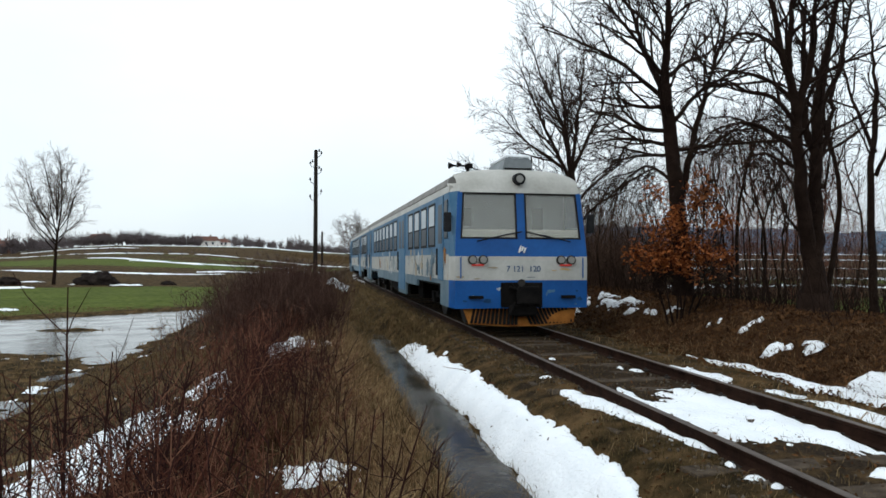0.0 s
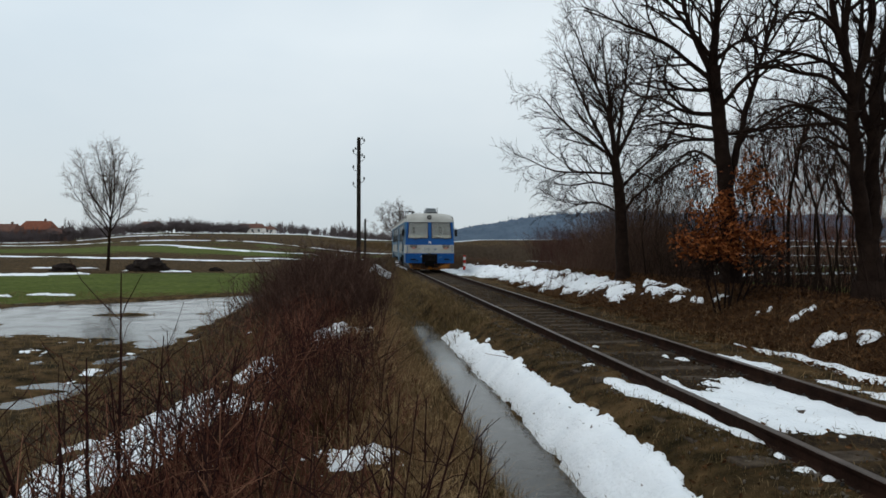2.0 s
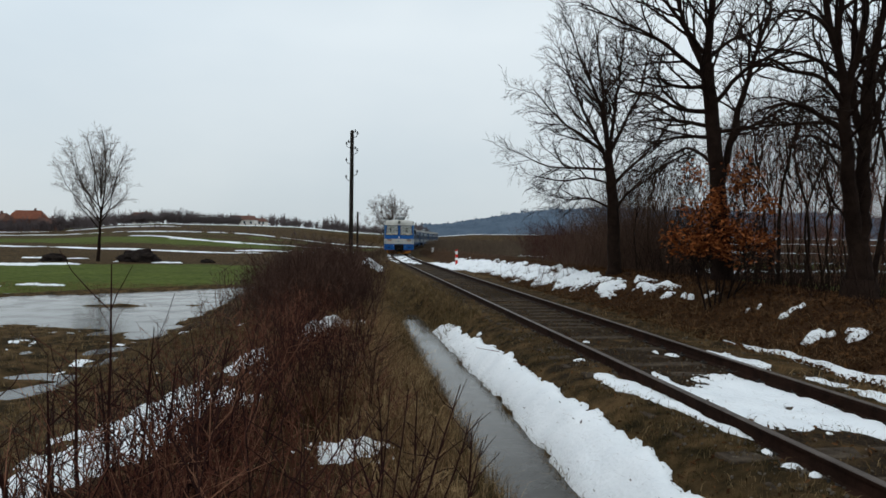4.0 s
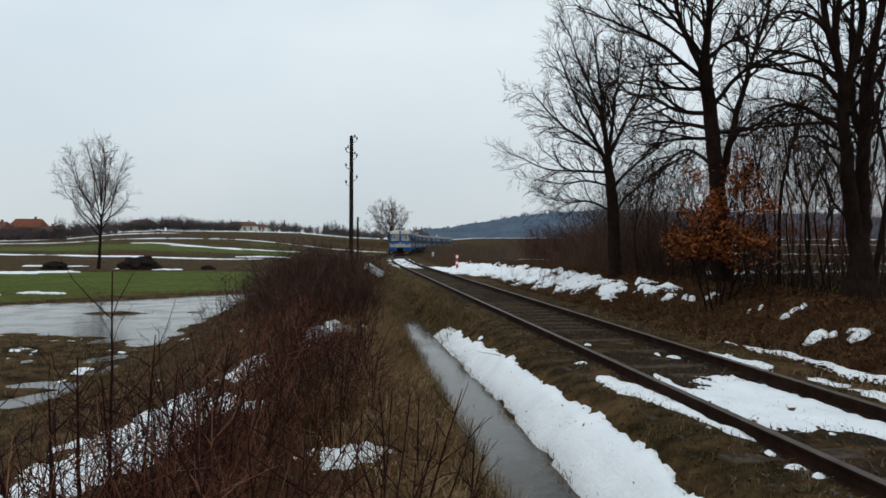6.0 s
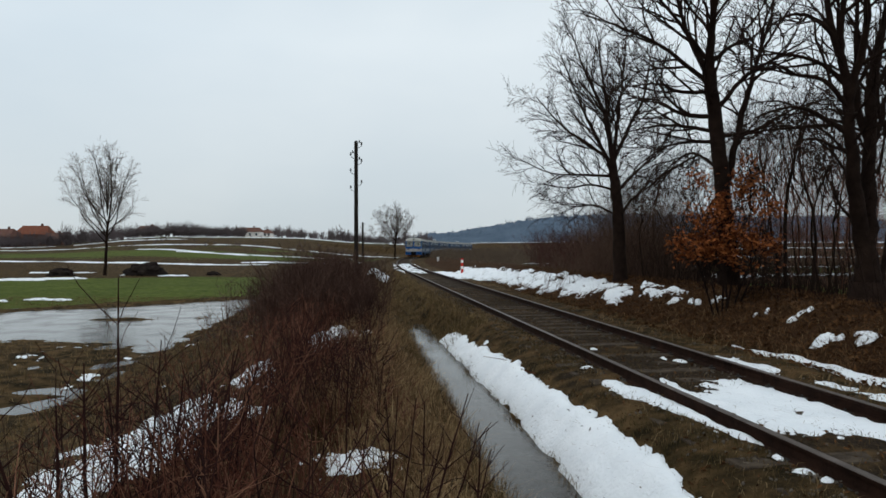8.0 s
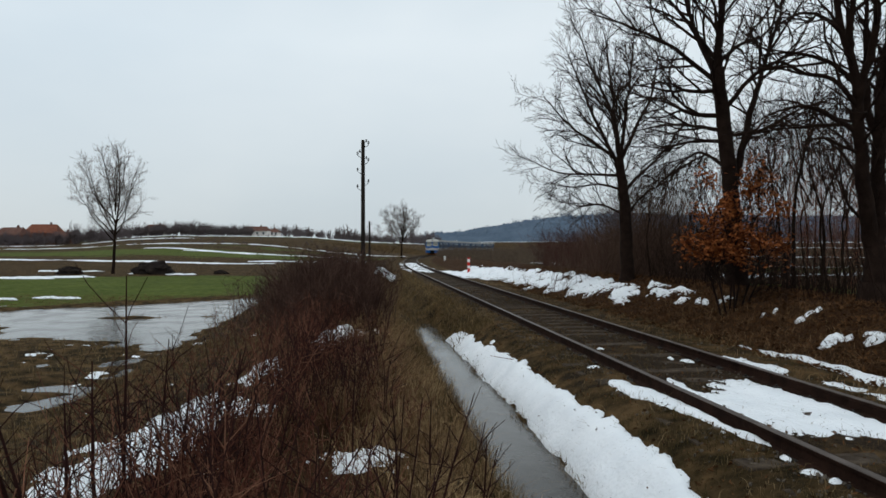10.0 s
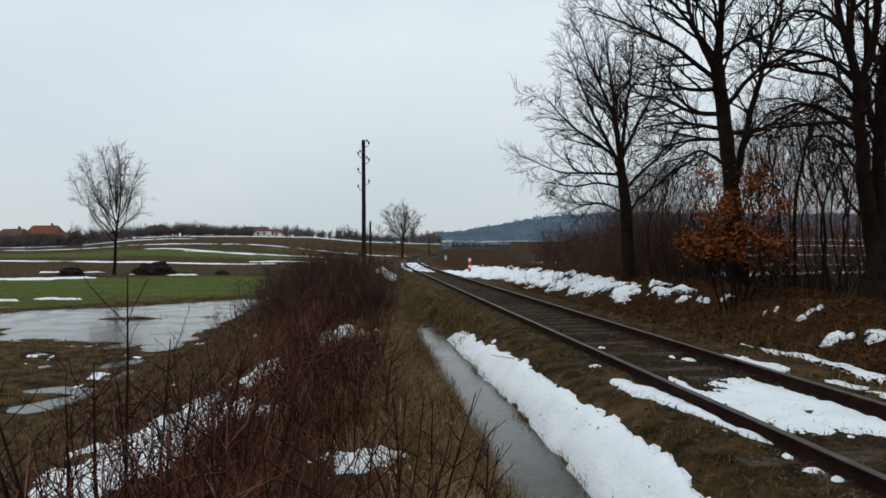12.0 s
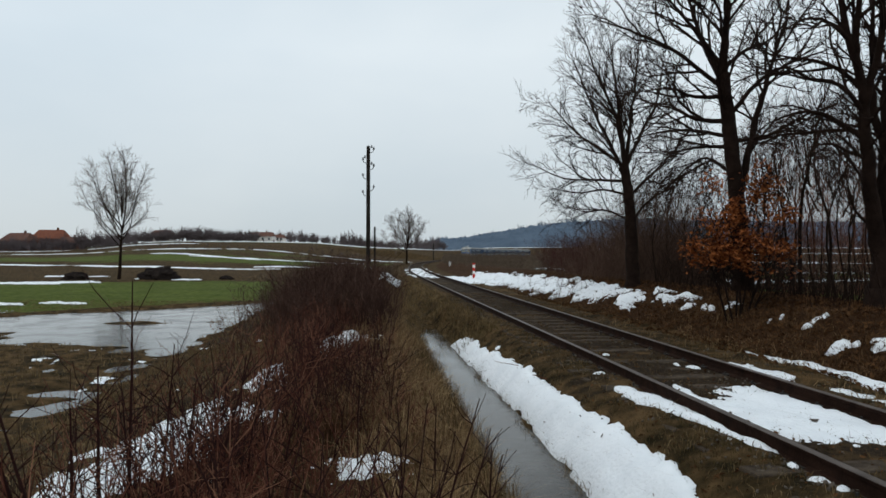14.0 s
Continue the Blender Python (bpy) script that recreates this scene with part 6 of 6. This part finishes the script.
# ================= the distance =================


def house(x, y, w, d, wall_h, roof_h, wall_mat, label, turn=0.0, roof_mat=None):
    z = ground_z(x - track_x(y), y)
    t = thing("house", label, "house", pose(x, y, z, 0, 0, turn), "village houses")
    bm = bmesh.new()
    prism(bm, [(-w / 2, -0.6), (w / 2, -0.6), (w / 2, wall_h), (-w / 2, wall_h)], -d / 2, d / 2)
    part("wall", bm, wall_mat, t)
    bm = bmesh.new()
    e = 0.5
    a = [bm.verts.new(p) for p in ((-w / 2 - e, -d / 2 - e, wall_h - 0.1), (w / 2 + e, -d / 2 - e, wall_h - 0.1), (w / 2 + e, d / 2 + e, wall_h - 0.1), (-w / 2 - e, d / 2 + e, wall_h - 0.1))]
    b = [bm.verts.new(p) for p in ((-w / 2 + roof_h * 0.35, 0, wall_h + roof_h), (w / 2 - roof_h * 0.35, 0, wall_h + roof_h))]
    for q in ((a[0], a[1], b[1], b[0]), (a[2], a[3], b[0], b[1]), (a[1], a[2], b[1]), (a[3], a[0], b[0]), (a[3], a[2], a[1], a[0])):
        bm.faces.new(q)
    roof = part("roof", bm, roof_mat or M_TILE, t)
    bm = bmesh.new()
    box(bm, w * 0.18, w * 0.18 + 0.7, -0.35, 0.35, wall_h + roof_h * 0.6, wall_h + roof_h + 0.9)
    part("chimney", bm, M_BRICKY, roof)
    for k in range(4):
        bm = bmesh.new()
        xc = -w / 2 + w * (k + 0.5) / 4
        box(bm, xc - 0.55, xc + 0.55, -d / 2 - 0.05, -d / 2 + 0.02, 1.0, 2.4)
        part("window", bm, M_GLASS_SIDE, t)
    return t


def spot_house(b, yy, *rest, **kw):
    return house(aside(b, yy), yy, *rest, **kw)


spot_house(78, 300, 13, 9, 4.8, 3.8, M_BRICKY, "village house with an orange tiled roof", turn=6)
spot_house(22, 290, 12, 8, 4.2, 3.2, M_BRICKY, "low brick barn with a red-brown roof", turn=-10, roof_mat=M_BRICKY)
spot_house(112, 285, 8, 6, 3.0, 2.2, M_BRICKY, "low brick shed in the village", turn=4, roof_mat=M_BRICKY)
spot_house(276, 420, 12, 10, 4.0, 3.2, M_PLASTER, "distant house half hidden by woods", roof_mat=M_BRICKY)
spot_house(452, 410, 15, 9, 3.2, 2.6, M_PLASTER, "distant white house with a red roof", roof_mat=M_BRICKY)
spot_house(480, 425, 9, 8, 2.6, 2.0, M_PLASTER, "distant small white house", roof_mat=M_BRICKY)


def hill_ridge(x):
    return 26 * sm(-75, -10, x) + 29 * sm(-10, 215, x) - 6 * sm(300, 560, x) + 7 * noise.noise((x * 0.008, 3, 0))


def far_woods(name, label, count, where, tall, mat, seed, floor_z=None):
    """Bare far trees: each a short trunk with a fan of branches."""
    rng = random.Random(seed)
    w = Wood()
    for _ in range(count):
        x, y = where(rng)
        z = floor_z(x) if floor_z else ground_z(x - track_x(y), y)
        h = rng.uniform(*tall) * (1.0 + 0.55 * noise.noise((x * 0.035, y * 0.01, seed)) + 0.3 * noise.noise((x * 0.12, 0, seed)))
        base = Vector((x, y, z - 0.3))
        fork = base + Vector((0, 0, h * rng.uniform(0.12, 0.3)))
        w.limb([base, fork], 0.024 * h, 0.018 * h, 3)
        for k in range(rng.randrange(18, 30)):
            a, s = rng.random() * 6.283, rng.uniform(0.1, 1.0)
            up = math.sqrt(max(0.0, 1 - s * s)) * rng.uniform(0.35, 1.0)
            tip = fork + Vector((math.cos(a) * s * h * 0.42, math.sin(a) * s * h * 0.42, h * 0.72 * up))
            mid = fork.lerp(tip, 0.5) + Vector((rng.gauss(0, 0.04), rng.gauss(0, 0.04), 0.06)) * h
            w.limb([fork, mid, tip] if h > 6 else [fork, tip], 0.015 * h, 0.006 * h, 3)
    tagged(new(name, w.mesh(name, mat, False)), label, "woods", kind="stuff")


def sector(a, b, y0, y1):
    return lambda r: (lambda y, p: (aside(p, y), y))(r.uniform(y0, y1), r.uniform(a, b))


far_woods("far_woods", "dark bare hedgerow and orchard trees round the village", 540, sector(-60, 445, 330, 400), (4.4, 7.6), M_FAR_WOOD, 81)
far_woods("far_woods", "dark bare trees between the village houses", 170, sector(-40, 230, 256, 284), (4.0, 8.5), M_FAR_WOOD, 86)
far_woods("far_woods", "low bare trees along the far field", 380, sector(430, 780, 430, 520), (3.5, 8.5), M_FAR_WOOD, 82)
far_woods("far_woods", "bare trees of the far woods", 45, sector(590, 700, 300, 420), (5, 9), M_FAR_WOOD, 83)
far_woods("far_hedge", "scattered low bushes in the far field", 150, sector(230, 660, 190, 330), (0.9, 2.0), M_FAR_WOOD, 84)
far_woods("far_woods", "bare far trees beyond the bank", 160, sector(1080, 1700, 240, 420), (4, 9), M_FAR_WOOD, 85)


def far_hill():
    xs, rows = np.arange(-60, 1500, 3.2), np.linspace(0, 1, 20)
    v, f = [], []
    for t in rows:
        for x in xs:
            ridge = hill_ridge(x)
            y = 900 + 150 * t
            z = ridge * math.sin(t * math.pi / 2) ** 0.7 - 3
            z += (3.4 * noise.noise((x * 0.16, y * 0.16, 0)) + 3.0 * abs(noise.noise((x * 0.45, y * 0.4, 4)))) * (0.3 + t)
            v.append((x, y, z))
    n = len(xs)
    for r in range(len(rows) - 1):
        for c in range(n - 1):
            f.append((r * n + c, r * n + c + 1, (r + 1) * n + c + 1, (r + 1) * n + c))
    tagged(new("wooded_hill", mesh_from("wooded_hill", v, f, M_HILL)), "long low hill of bare woods, coloured blue-grey for haze", "hill", kind="structure")


far_hill()
# crest trees share the hill's haze-tinted colour
far_woods("far_woods", "bare trees along the hill's crest, coloured blue-grey for haze", 110, lambda r: (r.uniform(90, 330) if r.random() < 0.75 else r.uniform(-60, 90), r.uniform(1035, 1050)), (6, 12), M_HILL, 87, lambda x: hill_ridge(x) - 5.5)

motions()
